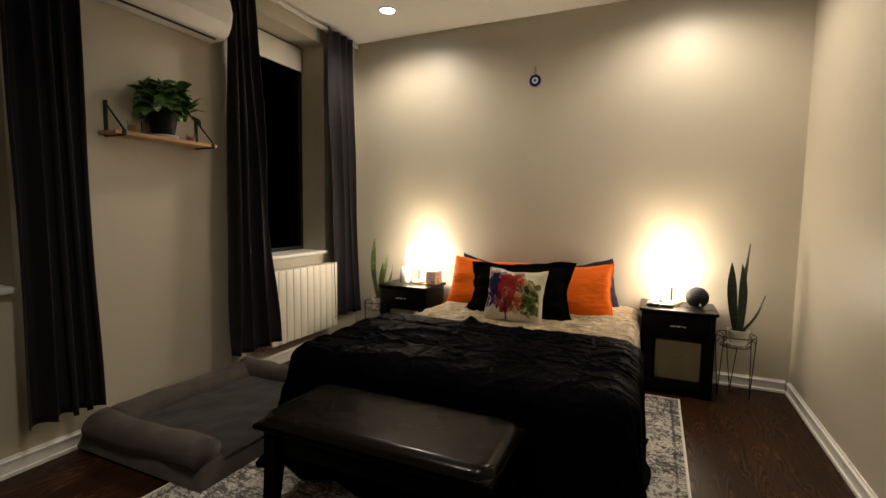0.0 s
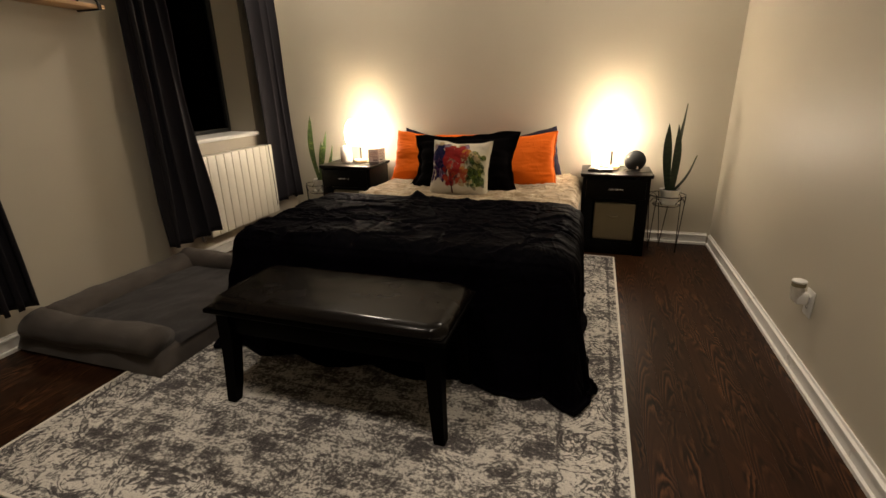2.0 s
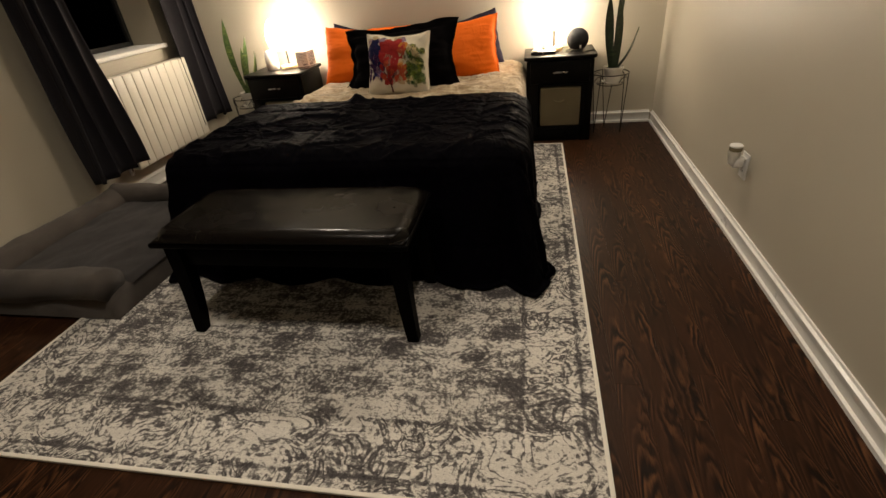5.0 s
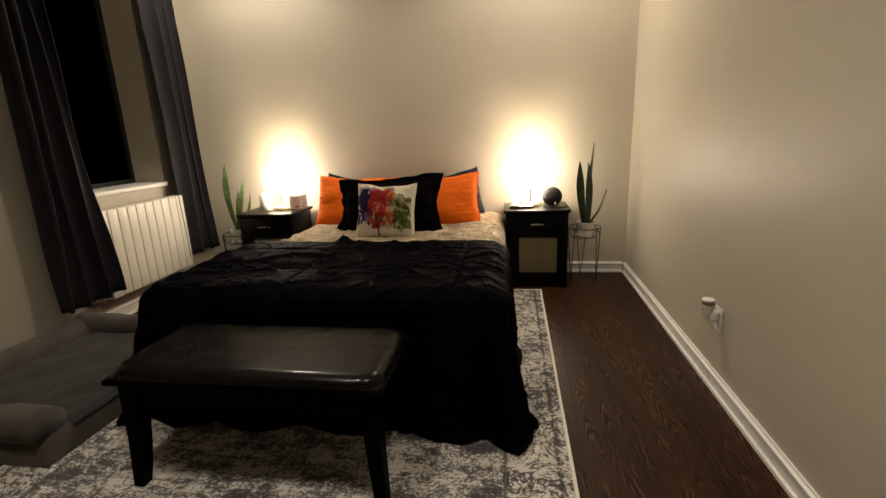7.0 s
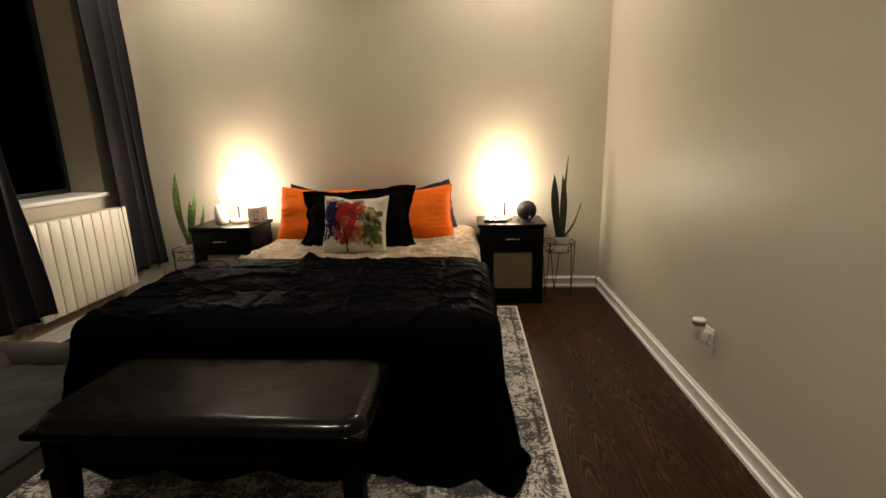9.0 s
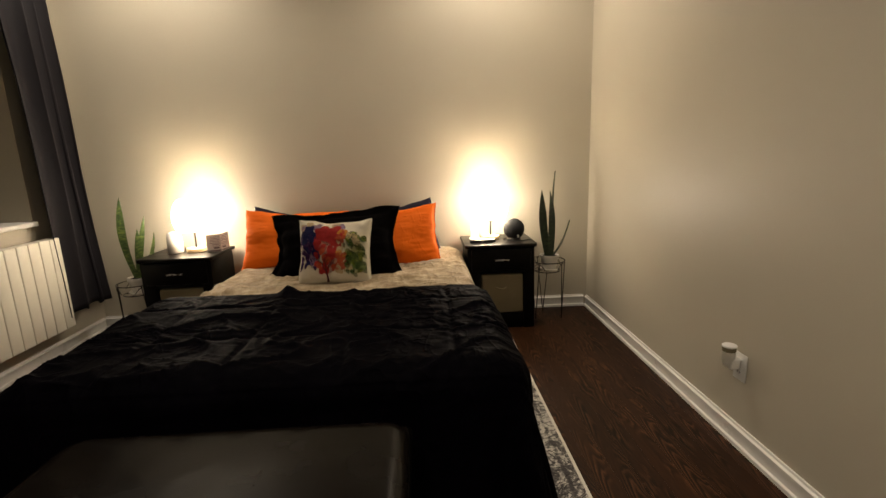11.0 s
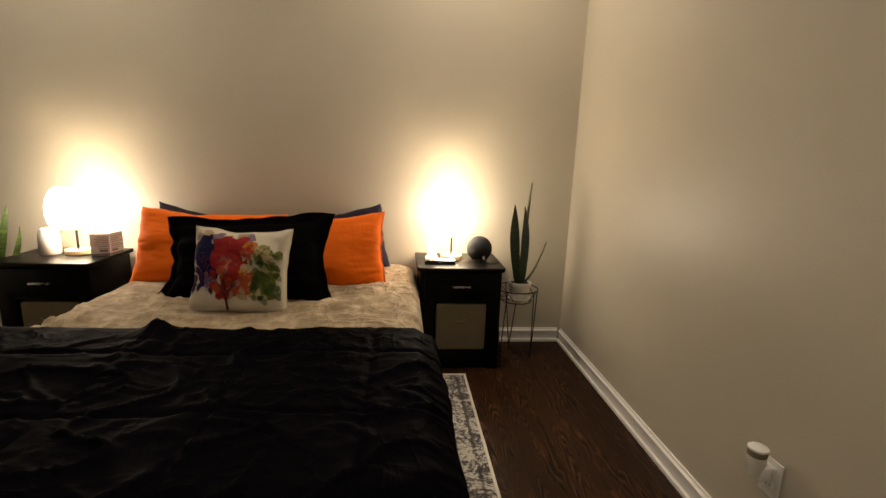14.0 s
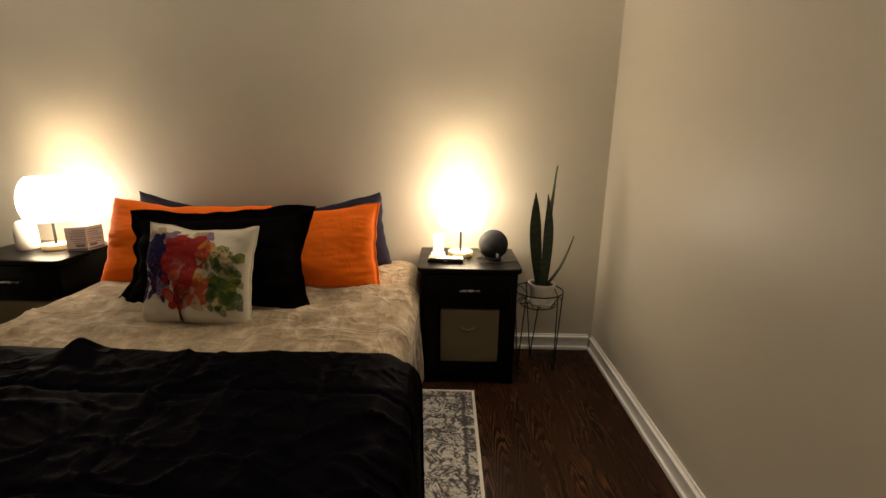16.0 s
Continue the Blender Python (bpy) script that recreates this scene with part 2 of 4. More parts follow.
def rug_pile():
    """Worn oriental pattern: cream ground, charcoal scrolls rubbed through in patches, a bordered edge."""
    m = mat("distressed cream and charcoal pile", (0.4, 0.37, 0.32), 0.95, spec=0.1, sheen=0.1)
    n = Nodes(m)
    v = n.coords()
    sep = n.t.nodes.new("ShaderNodeSeparateXYZ")
    n.plug(v, sep.inputs[0])
    ex = n.math("SUBTRACT", 1.10, n.math("ABSOLUTE", sep.outputs[0]))
    ey = n.math("SUBTRACT", 1.40, n.math("ABSOLUTE", sep.outputs[1]))
    edge = n.math("MINIMUM", ex, ey)
    # fine flecks, threads rubbed along the rug's width, and slow patches of wear
    fleck = n.noise(n.coords((0.8, 1.0, 1)), 92.0, 4, 0.66)
    crumb = n.noise(v, 26.0, 4, 0.66, 0.6)
    streak = n.noise(n.coords((0.35, 2.4, 1)), 9.0, 5, 0.68, 0.3)
    blotch = n.noise(n.coords((0.9, 1.9, 1)), 3.1, 3, 0.6, 0.5)
    # curling vine lines, told apart best in the border
    swirl = n.noise(v, 6.5, 3.0, 0.5, 1.6)
    vine = n.ramp(n.math("PINGPONG", n.math("MULTIPLY", swirl, 8.0), 0.5), (0.09, 1.0), (0.26, 0.0))
    inside = n.ramp(edge, (0.24, 0.0), (0.262, 1.0))
    petals = n.ramp(n.voronoi(n.coords((1, 1, 1)), 6.2), (0.20, 1.0), (0.24, 0.15), (0.30, 0.75), (0.40, 0.0))
    border = n.ramp(edge, (0.016, 0.10), (0.046, 0.10), (0.050, 0.55), (0.060, 0.55), (0.064, 0.0), (0.236, 0.0), (0.240, 0.42), (0.252, 0.42), (0.256, 0.0))
    s = n.math("MULTIPLY_ADD", fleck, 1.25, n.math("MULTIPLY", crumb, 0.85))
    s = n.math("MULTIPLY_ADD", streak, n.math("MULTIPLY_ADD", inside, 0.45, 0.45), n.math("MULTIPLY_ADD", inside, -0.225, n.math("ADD", s, 0.225)))
    s = n.math("MULTIPLY_ADD", blotch, 0.85, s)
    s = n.math("MULTIPLY_ADD", vine, n.math("MULTIPLY_ADD", inside, -0.14, 0.26), n.math("MULTIPLY_ADD", inside, 0.05, n.math("SUBTRACT", s, 0.05)))
    s = n.math("MULTIPLY_ADD", n.math("MULTIPLY", petals, inside), 0.20, s)
    s = n.math("MULTIPLY_ADD", border, 0.40, s)
    wear = n.ramp(n.math("MULTIPLY", s, 0.4), (0.735, 0.0), (0.772, 0.40), (0.81, 0.78), (0.88, 1.0))
    thread = n.noise(n.coords((1, 5, 1)), 150.0, 2)
    light = n.ramp(n.math("MULTIPLY_ADD", thread, 0.6, n.math("MULTIPLY", blotch, 0.4)), (0.3, (0.46, 0.43, 0.385)), (0.7, (0.84, 0.80, 0.73)))
    dark = n.ramp(fleck, (0.35, (0.030, 0.027, 0.028)), (0.65, (0.105, 0.095, 0.095)))
    n.colour(n.mix(wear, light, dark))
    n.bump(n.math("ADD", thread, n.noise(v, 300.0, 2)), 0.7, 0.003)
    return m


M_RUG = rug_pile()


def velvet():
    m = mat("beige plush blanket", (0.36, 0.28, 0.19), 0.85, spec=0.2, sheen=0.12)
    n = Nodes(m)
    v = n.coords()
    brushed = n.noise(n.coords((1, 0.7, 1)), 14.0, 7, 0.72, 0.25)
    fine = n.noise(v, 420.0, 2)
    n.colour(n.ramp(brushed, (0.34, (0.200, 0.145, 0.088)), (0.52, (0.310, 0.235, 0.148)), (0.68, (0.48, 0.385, 0.265))))
    creases = []
    for stretch, scale in (((0.5, 1.4, 1.0), 5.0), ((1.3, 0.5, 1.0), 6.0)):
        r = n.noise(n.coords(stretch), scale, 2.0, 0.5, 0.8)
        creases.append(n.ramp(n.math("ABSOLUTE", n.math("SUBTRACT", r, 0.5)), (0.0, 1.0), (0.05, 0.4), (0.13, 0.0)))
    high = n.math("ADD", n.math("ADD", creases[0], creases[1]), n.math("MULTIPLY", brushed, 0.3))
    n.bump(n.math("MULTIPLY_ADD", fine, 0.05, high), 0.42, 0.012)
    return m


M_VELVET = velvet()


def leaf_material(name, dark, mid, light, across):
    m = mat(name, mid, 0.42, spec=0.4)
    n = Nodes(m)
    v = n.coords((1, 1, across))
    n.colour(n.ramp(n.noise(v, 26.0, 3, 0.6, 0.6), (0.33, dark), (0.5, mid), (0.68, light)))
    n.bump(n.noise(n.coords(), 60.0, 2), 0.2, 0.001)
    return m


M_SNAKE = leaf_material("banded snake-plant leaf", (0.005, 0.011, 0.005), (0.011, 0.024, 0.009), (0.028, 0.046, 0.016), 3.0)
# left plant: the near lamp's light is put into a brighter leaf colour
M_SNAKE_LIT = leaf_material("yellow-green snake-plant leaf with lamplight in its colour", (0.020, 0.042, 0.010), (0.052, 0.088, 0.020), (0.16, 0.20, 0.05), 3.0)
M_SNAKE_EDGE = varied("pale yellow leaf margin", (0.24, 0.26, 0.06), 0.45, 0.15)
M_POTHOS = leaf_material("green pothos leaf", (0.020, 0.055, 0.012), (0.05, 0.13, 0.024), (0.14, 0.25, 0.05), 1.0)


# ---- building blocks ----
def finish(name, bm, material, parent=None, label="", smooth=True, angle=40):
    me = bpy.data.meshes.new(name)
    bmesh.ops.recalc_face_normals(bm, faces=bm.faces)
    bm.to_mesh(me)
    bm.free()
    for m in material if isinstance(material, (list, tuple)) else [material]:
        me.materials.append(m)
    if smooth:
        for p in me.polygons:
            p.use_smooth = True
        me.set_sharp_from_angle(angle=radians(angle))
    ob = new(name, me)
    if parent is not None:
        ob.parent = parent
    if label:
        tagged(ob, label)
    return ob


def part(name, bm, material, parent, label="", **more):
    return finish(name, bm, material, parent, label, **more)


def thing(name, m, label, category, group=""):
    ob = new(name)
    ob.empty_display_size = 0.1
    ob.matrix_world = m
    return tagged(ob, label, category, group)


def bbox(x0, x1, y0, y1, z0, z1, bevel=0.0, steps=2):
    bm = bmesh.new()
    bmesh.ops.create_cube(bm, size=1.0)
    for v in bm.verts:
        v.co = ((x0 + x1) / 2 + v.co.x * (x1 - x0), (y0 + y1) / 2 + v.co.y * (y1 - y0), (z0 + z1) / 2 + v.co.z * (z1 - z0))
    if bevel:
        bmesh.ops.bevel(bm, geom=bm.edges[:], offset=bevel, segments=steps, profile=0.5, affect="EDGES")
    return bm


def merge(*bms):
    out = bmesh.new()
    for b in bms:
        me = bpy.data.meshes.new("joined")
        b.to_mesh(me)
        b.free()
        out.from_mesh(me)
        bpy.data.meshes.remove(me)
    return out


def lathe(profile, seg=32, cx=0.0, cy=0.0):
    """A turned body from rows of radius and height."""
    bm = bmesh.new()
    rings = []
    for r, z in profile:
        if r < 1e-5:
            rings.append([bm.verts.new((cx, cy, z))])
        else:
            rings.append([bm.verts.new((cx + r * math.cos(2 * math.pi * k / seg), cy + r * math.sin(2 * math.pi * k / seg), z)) for k in range(seg)])
    for a, b in zip(rings, rings[1:]):
        for k in range(seg):
            j = (k + 1) % seg
            if len(a) == 1 and len(b) == 1:
                continue
            if len(a) == 1:
                bm.faces.new((a[0], b[k], b[j]))
            elif len(b) == 1:
                bm.faces.new((a[k], a[j], b[0]))
            else:
                bm.faces.new((a[k], a[j], b[j], b[k]))
    return bm


def tube(points, r, seg=8, closed=False, taper=1.0):
    bm = bmesh.new()
    pts = [Vector(p) for p in points]
    n = len(pts)
    rings = []
    side = None
    for i, p in enumerate(pts):
        a = pts[(i - 1) % n] if closed or i else pts[0]
        b = pts[(i + 1) % n] if closed or i < n - 1 else pts[-1]
        d = (b - a).normalized()
        if side is None:
            side = d.orthogonal().normalized()
        side = (side - d * side.dot(d)).normalized()
        up = d.cross(side)
        rr = r * (1 + (taper - 1) * i / max(1, n - 1))
        rings.append([bm.verts.new(p + rr * (math.cos(2 * math.pi * k / seg) * side + math.sin(2 * math.pi * k / seg) * up)) for k in range(seg)])
    pairs = list(zip(rings, rings[1:])) + ([(rings[-1], rings[0])] if closed else [])
    for a, b in pairs:
        for k in range(seg):
            bm.faces.new((a[k], a[(k + 1) % seg], b[(k + 1) % seg], b[k]))
    if not closed:
        bm.faces.new(rings[0][::-1])
        bm.faces.new(rings[-1])
    return bm


def ring(cx, cy, z, r, wire, count=32):
    return tube([(cx + r * math.cos(2 * math.pi * k / count), cy + r * math.sin(2 * math.pi * k / count), z) for k in range(count)], wire, 6, True)


def grid(nu, nv, place):
    """A sheet of (nu + 1) x (nv + 1) points, place(u, v) with u and v from 0 to 1."""
    bm = bmesh.new()
    rows = [[bm.verts.new(place(i / nu, j / nv)) for j in range(nv + 1)] for i in range(nu + 1)]
    for i in range(nu):
        for j in range(nv):
            bm.faces.new((rows[i][j], rows[i + 1][j], rows[i + 1][j + 1], rows[i][j + 1]))
    return bm


def structure(ob, label="", category=""):
    return tagged(ob, label, category, kind="structure")


def wavy(x, y, z, size):
    return noise.noise(Vector((x / size, y / size, z / size)))


# ---- room shell ----
T = 0.15
structure(finish("wall_north", bbox(XL - 0.6, XR + T, YB, YB + T, 0, CEIL), M_WALL, smooth=False), "greige painted plaster wall behind the bed", "wall")
EAST = pose(XR, YB, 0, 0, 0, -0.25)      # right wall: local -y along it towards the camera end
east = structure(finish("wall_east", bbox(0, T, YF - YB - T, 0, 0, CEIL), M_WALL, smooth=False), "greige painted plaster wall with an outlet", "wall")
east.matrix_world = EAST
structure(finish("wall_south", bbox(XL - 0.6, XR, YF - T, YF, 0, CEIL), M_WALL, smooth=False), "plain greige painted wall", "wall")
structure(finish("ceiling", bbox(XL - 0.6, XR + T, YF - T, YB + T, CEIL, CEIL + T), M_CEIL, smooth=False), "white painted ceiling with recessed lights", "ceiling")

# window wall, in its own frame: openings (from, to) along the wall
OPENINGS = [(-1.42, -0.50), (-3.82, -2.86)]
SILL, HEAD, REVEAL = 0.90, 2.76, 0.27
LONG = YB - YF + 0.2
blocks = [bbox(-0.30, 0, -0.50, 0.0, 0, CEIL), bbox(-0.30, 0, -2.86, -1.42, 0, CEIL), bbox(-0.30, 0, -LONG, -3.82, 0, CEIL)]
for a, b in OPENINGS:
    blocks += [bbox(-0.30, 0, a, b, 0, SILL - 0.03), bbox(-0.30, 0, a, b, HEAD, CEIL)]
west = structure(finish("wall_west", merge(*blocks), M_WALL, smooth=False), "greige painted plaster wall with two deep window openings", "wall")
west.matrix_world = WIN


def baseboard(name, length, m):
    """Moulded board along local +x, its face towards local -y, standing on the floor."""
    prof = [(0, 0), (-0.022, 0), (-0.022, 0.016), (-0.012, 0.020), (-0.012, 0.066), (-0.018, 0.070), (-0.018, 0.078), (-0.008, 0.083), (-0.006, 0.092), (0, 0.092)]
    bm = bmesh.new()
    ends = [[bm.verts.new((x, d, z)) for d, z in prof] for x in (0, length)]
    for k in range(len(prof)):
        j = (k + 1) % len(prof)
        bm.faces.new((ends[0][k], ends[0][j], ends[1][j], ends[1][k]))
    bm.faces.new(ends[0])
    bm.faces.new(ends[1])
    ob = structure(finish(name, bm, M_TRIM, angle=25), "white glossy moulded baseboard along the wall", "baseboard")
    ob.matrix_world = m
    return ob


baseboard("baseboard", XR - XL - 0.024, pose(XL + 0.002, YB, 0))
baseboard("baseboard", YB - YF - 0.024, EAST @ pose(0, -0.023, 0, 0, 0, -90))
baseboard("baseboard", LONG - 0.1, WIN @ pose(0, -LONG + 0.07, 0, 0, 0, 90))
baseboard("baseboard", XR - XL, pose(XR, YF, 0, 0, 0, 180))


def window(name, a, b):
    """Sash window at the back of its opening, with a sill board and a half-lowered roller blind."""
    w = structure(new(name), "black night window in a deep plaster opening", "window")
    w.matrix_world = WIN
    f = 0.03
    x0, x1 = -REVEAL - 0.03, -REVEAL + 0.02
    part("window_frame", merge(bbox(x0, x1, a, a + f, SILL, HEAD, 0.003), bbox(x0, x1, b - f, b, SILL, HEAD, 0.003), bbox(x0, x1, a + f, b - f, HEAD - f, HEAD, 0.003),
         bbox(x0, x1, a + f, b - f, SILL, SILL + f, 0.003)), M_DARK, w, "dark painted sash frame")
    for z0, z1 in ((SILL + f, HEAD - f),):
        pane = part("pane", bbox(-REVEAL - 0.012, -REVEAL - 0.006, a + f, b - f, z0, z1), M_PANE, w, smooth=False)
    part("window_sill", bbox(-REVEAL + 0.02, 0.035, a + 0.003, b - 0.003, SILL - 0.03, SILL, 0.006), M_TRIM, w, "white painted sill board")
    part("roller_blind", merge(bbox(-REVEAL + 0.035, -REVEAL + 0.038, a + 0.02, b - 0.02, 2.55, HEAD - 0.02), bbox(-REVEAL + 0.030, -REVEAL + 0.043, a + 0.02, b - 0.02, 2.535, 2.555, 0.004)), M_SHADE_CLOTH, w, "raised white roller blind")
    return w


window("window_1", *OPENINGS[0])
window("window_2", *OPENINGS[1])
outside = structure(finish("backdrop", bbox(-1.2, -1.15, -LONG - 0.5, 0.5, -0.5, 3.5), M_NIGHT, smooth=False), "dark night outside the windows", "backdrop")
outside.matrix_world = WIN

# the bed-wall pair, then the two added out of view
for k, (x, y) in enumerate(CANS):
    d = thing("downlight", pose(x, y, CEIL), "round recessed ceiling light, switched on; the front pair is added unseen", "ceiling light", "recessed ceiling lights")
    part("trim_ring", lathe([(0.058, -0.001), (0.060, -0.006), (0.080, -0.005), (0.083, 0.0)], 40), M_WHITE_PLASTIC, d, "white trim ring")
    part("lens", lathe([(0.0, -0.003), (0.058, -0.003)], 40), M_CAN, d, "glowing lens")


# ---- bed ----
BX, BW = -0.845, 0.755            # bed's middle and half its width
BY0, BY1, BTOP = 1.40, 3.44, 0.53  # foot, head, top of the mattress

bed = thing("bed", pose(BX, BY0, 0), "queen bed with low dark base, made up with blanket and duvet", "bed")
part("base", bbox(-0.72, 0.72, 0.04, BY1 - BY0 - 0.02, 0.17, 0.26, 0.01), M_BLACK_WOOD, bed, "dark bed base")
for x in (-0.66, 0.66):
    for y in (0.1, BY1 - BY0 - 0.1):
        part("leg", bbox(x - 0.03, x + 0.03, y - 0.03, y + 0.03, 0.012, 0.17, 0.006), M_BLACK_WOOD, bed)
part("mattress", bbox(-BW + 0.02, BW - 0.02, 0.02, BY1 - BY0 - 0.01, 0.262, BTOP - 0.015, 0.05, 4), M_CUSHION, bed, "cream mattress")


def draped(a, b, top, half, foot, flare, low):
    """Where cloth lies that goes a metres sideways from the bed's middle and b metres past y = 0 towards the foot (at -foot)."""
    r = 0.105 if foot < 5 else 0.06
    if foot < 5 and a < 0:
        half += 0.085
    da, db = max(0.0, abs(a) - half + r), max(0.0, b - foot + r)
    side = 1 if a > 0 else -1
    x, y, z = side * min(abs(a), half - r), -min(b, foot - r), top
    rho = math.hypot(da, db)
    if rho > 0.66:
        kept = 0.66 + 0.06 * (rho - 0.66)
        da, db, rho = da * kept / rho, db * kept / rho, kept
    if rho > 0:
        ux, uy = side * da / rho, -db / rho
        arc = r * math.pi / 2
        if rho < arc:
            t = rho / r
            out, drop = r * math.sin(t), r * (1 - math.cos(t))
        else:
            corner = min(da, db) / rho
            lean = flare + (0.02 if side < 0 else 0.015) * min(1.0, da / 0.3) * (foot < 5) * max(0.0, min(1.0, (b - 0.35) / 0.6)) + (0.20 if da < db else 0.0) * min(1.0, 2 * (db - da) / rho) + (0.14 if side < 0 else 0.36) * corner
            out, drop = r + (rho - arc) * lean, r + (rho - arc) * math.sqrt(1 - lean * lean)
        if top - drop < low:
            out, drop = out + 0.45 * (drop - (top - low)), top - low
        x, y, z = x + ux * out, y + uy * out, top - drop
        return Vector((x, y, z)), rho, Vector((ux, uy, 0))
    return Vector((x, y, z)), 0.0, Vector((0, 0, 0))


def blanket_place(u, v):
    a, b = (u - 0.5) * 2.34, v * 1.75
    p, rho, way = draped(a, b, BTOP, BW, 9.0, 0.03, 0.06)
    x, y = p.x, p.y
    wr = 0.007 * wavy(x * 1.6 + 0.5 * y, y * 0.8, 1.3, 0.22)
    if rho > 0.1:
        fold = 0.018 * min(1, (rho - 0.1) / 0.3) * (math.sin(y * 23 + 3 * wavy(y, 0, 2, 0.3)) + 0.6 * wavy(y, 0, 7, 0.08))
        p = p + way * (fold + 0.012)
    else:
        wx, wy = x + 0.04 * wavy(x, y, 33.0, 0.25), y + 0.04 * wavy(x, y, 38.0, 0.25)
        for turn, size, high, at in ((0.5, 0.20, 0.018, 14.0), (-0.25, 0.16, 0.013, 27.0), (1.2, 0.15, 0.010, 51.0)):
            c, q = math.cos(turn), math.sin(turn)
            run, across = wx * c + wy * q, wy * c - wx * q
            wr += high * max(0.0, 1 - abs(wavy(run * 0.35, across * 1.3, at, size)) / 0.14) ** 1.4 * max(0.0, min(1.0, 0.5 + wavy(x, y, at + 5, 0.35)))
        p.z += wr
    return p


blanket = finish("blanket", grid(150, 110, blanket_place), M_VELVET, angle=180)
tagged(blanket, "beige plush blanket spread over the mattress", "blanket")
blanket.matrix_world = pose(BX, BY1 - 0.02, 0)
solid = blanket.modifiers.new("thickness", "SOLIDIFY")
solid.thickness, solid.offset = 0.006, -1

DUVET_HEAD = 2.29
DL = DUVET_HEAD - BY0 + 0.095


def duvet_place(u, v):
    a = (u - 0.5) * 2 * (BW + 0.60)
    b = v * (DL + 0.54) - 0.012 * math.sin(u * 9) * (1 - v)
    p, rho, way = draped(a, b, BTOP + 0.050, BW + 0.040, DL, 0.015, 0.028)
    x, y = p.x, p.y
    soft = 0.012 * wavy(x, y * 1.3, 3.0, 0.40) + 0.003 * wavy(x * 1.2 + y * 0.5, y * 1.8, 6.0, 0.12)
    wx, wy = x + 0.05 * wavy(x, y, 20.0, 0.2), y + 0.05 * wavy(x, y, 25.0, 0.2)
    for size, high, turn, at in ((0.24, 0.018, 0.5, 12.0), (0.16, 0.012, -0.35, 17.0), (0.10, 0.004, 0.2, 31.0), (0.15, 0.010, 1.3, 43.0)):
        crease = abs(wavy((wx + turn * wy) * 0.70, (wy - turn * wx) * 1.25, at, size))
        soft += high * max(0.0, 1 - crease / 0.12) ** 1.3 * (0.35 + 0.65 * max(0.0, wavy(x, y, at + 3, 0.3) + 0.4))
    # stitched squares
    ga, gb = abs(((a + 0.19) / 0.38) % 1 - 0.5) * 0.38, abs(((b + 0.10) / 0.36) % 1 - 0.5) * 0.36
    seam = min(0.19 - ga, 0.18 - gb)
    soft -= 0.010 * math.exp(-(seam / 0.010) ** 2)
    soft *= 1 - 0.75 * math.exp(-max(0.0, b) / 0.07)
    if rho > 0.08:
        k = min(1.0, (rho - 0.08) / 0.4)
        along = math.atan2(way.y, way.x) * 0.35 + (y if abs(way.x) > abs(way.y) else x)
        fold = k * min(1.0, 0.35 + b) * (1 - 0.9 * min(abs(way.x), abs(way.y))) * (0.030 * math.sin(along * 15 + 2.5 * wavy(along, 0, 5, 0.4)) + 0.022 * wavy(along, rho * 0.4, 2, 0.12))
        p = p + way * (fold + soft * 0.5 + 0.015)
        p.z = max(p.z, 0.02 + 0.01 * k)
    else:
        p.z += soft
    edge = math.exp(-v / 0.012)
    p.z -= 0.030 * edge
    # the turned-up bump at the upper hem
    p.z += 0.042 * math.exp(-((x + 0.20) / 0.036) ** 2) * math.exp(-((b - 0.05) / 0.06) ** 2)
    return p


duvet = finish("duvet", grid(240, 190, duvet_place), M_DUVET, angle=180)
tagged(duvet, "crumpled black duvet hanging down to the rug", "duvet")
duvet.matrix_world = pose(BX, DUVET_HEAD, 0)
solid = duvet.modifiers.new("thickness", "SOLIDIFY")
solid.thickness, solid.offset = 0.014, -1
for side, run in (("head", [(k / 120, 0.0) for k in range(121)]), ("foot", [(k / 120, 1.0) for k in range(121)]), ("edge", [(0.0, k / 90) for k in range(91)]), ("edge", [(1.0, k / 90) for k in range(91)])):
    part("hem", tube([duvet_place(u, v) + Vector((0, 0, -0.004)) for u, v in run], 0.009, 8), M_DUVET, duvet, "stitched black hem at the " + side, angle=180)


PLACES = {}


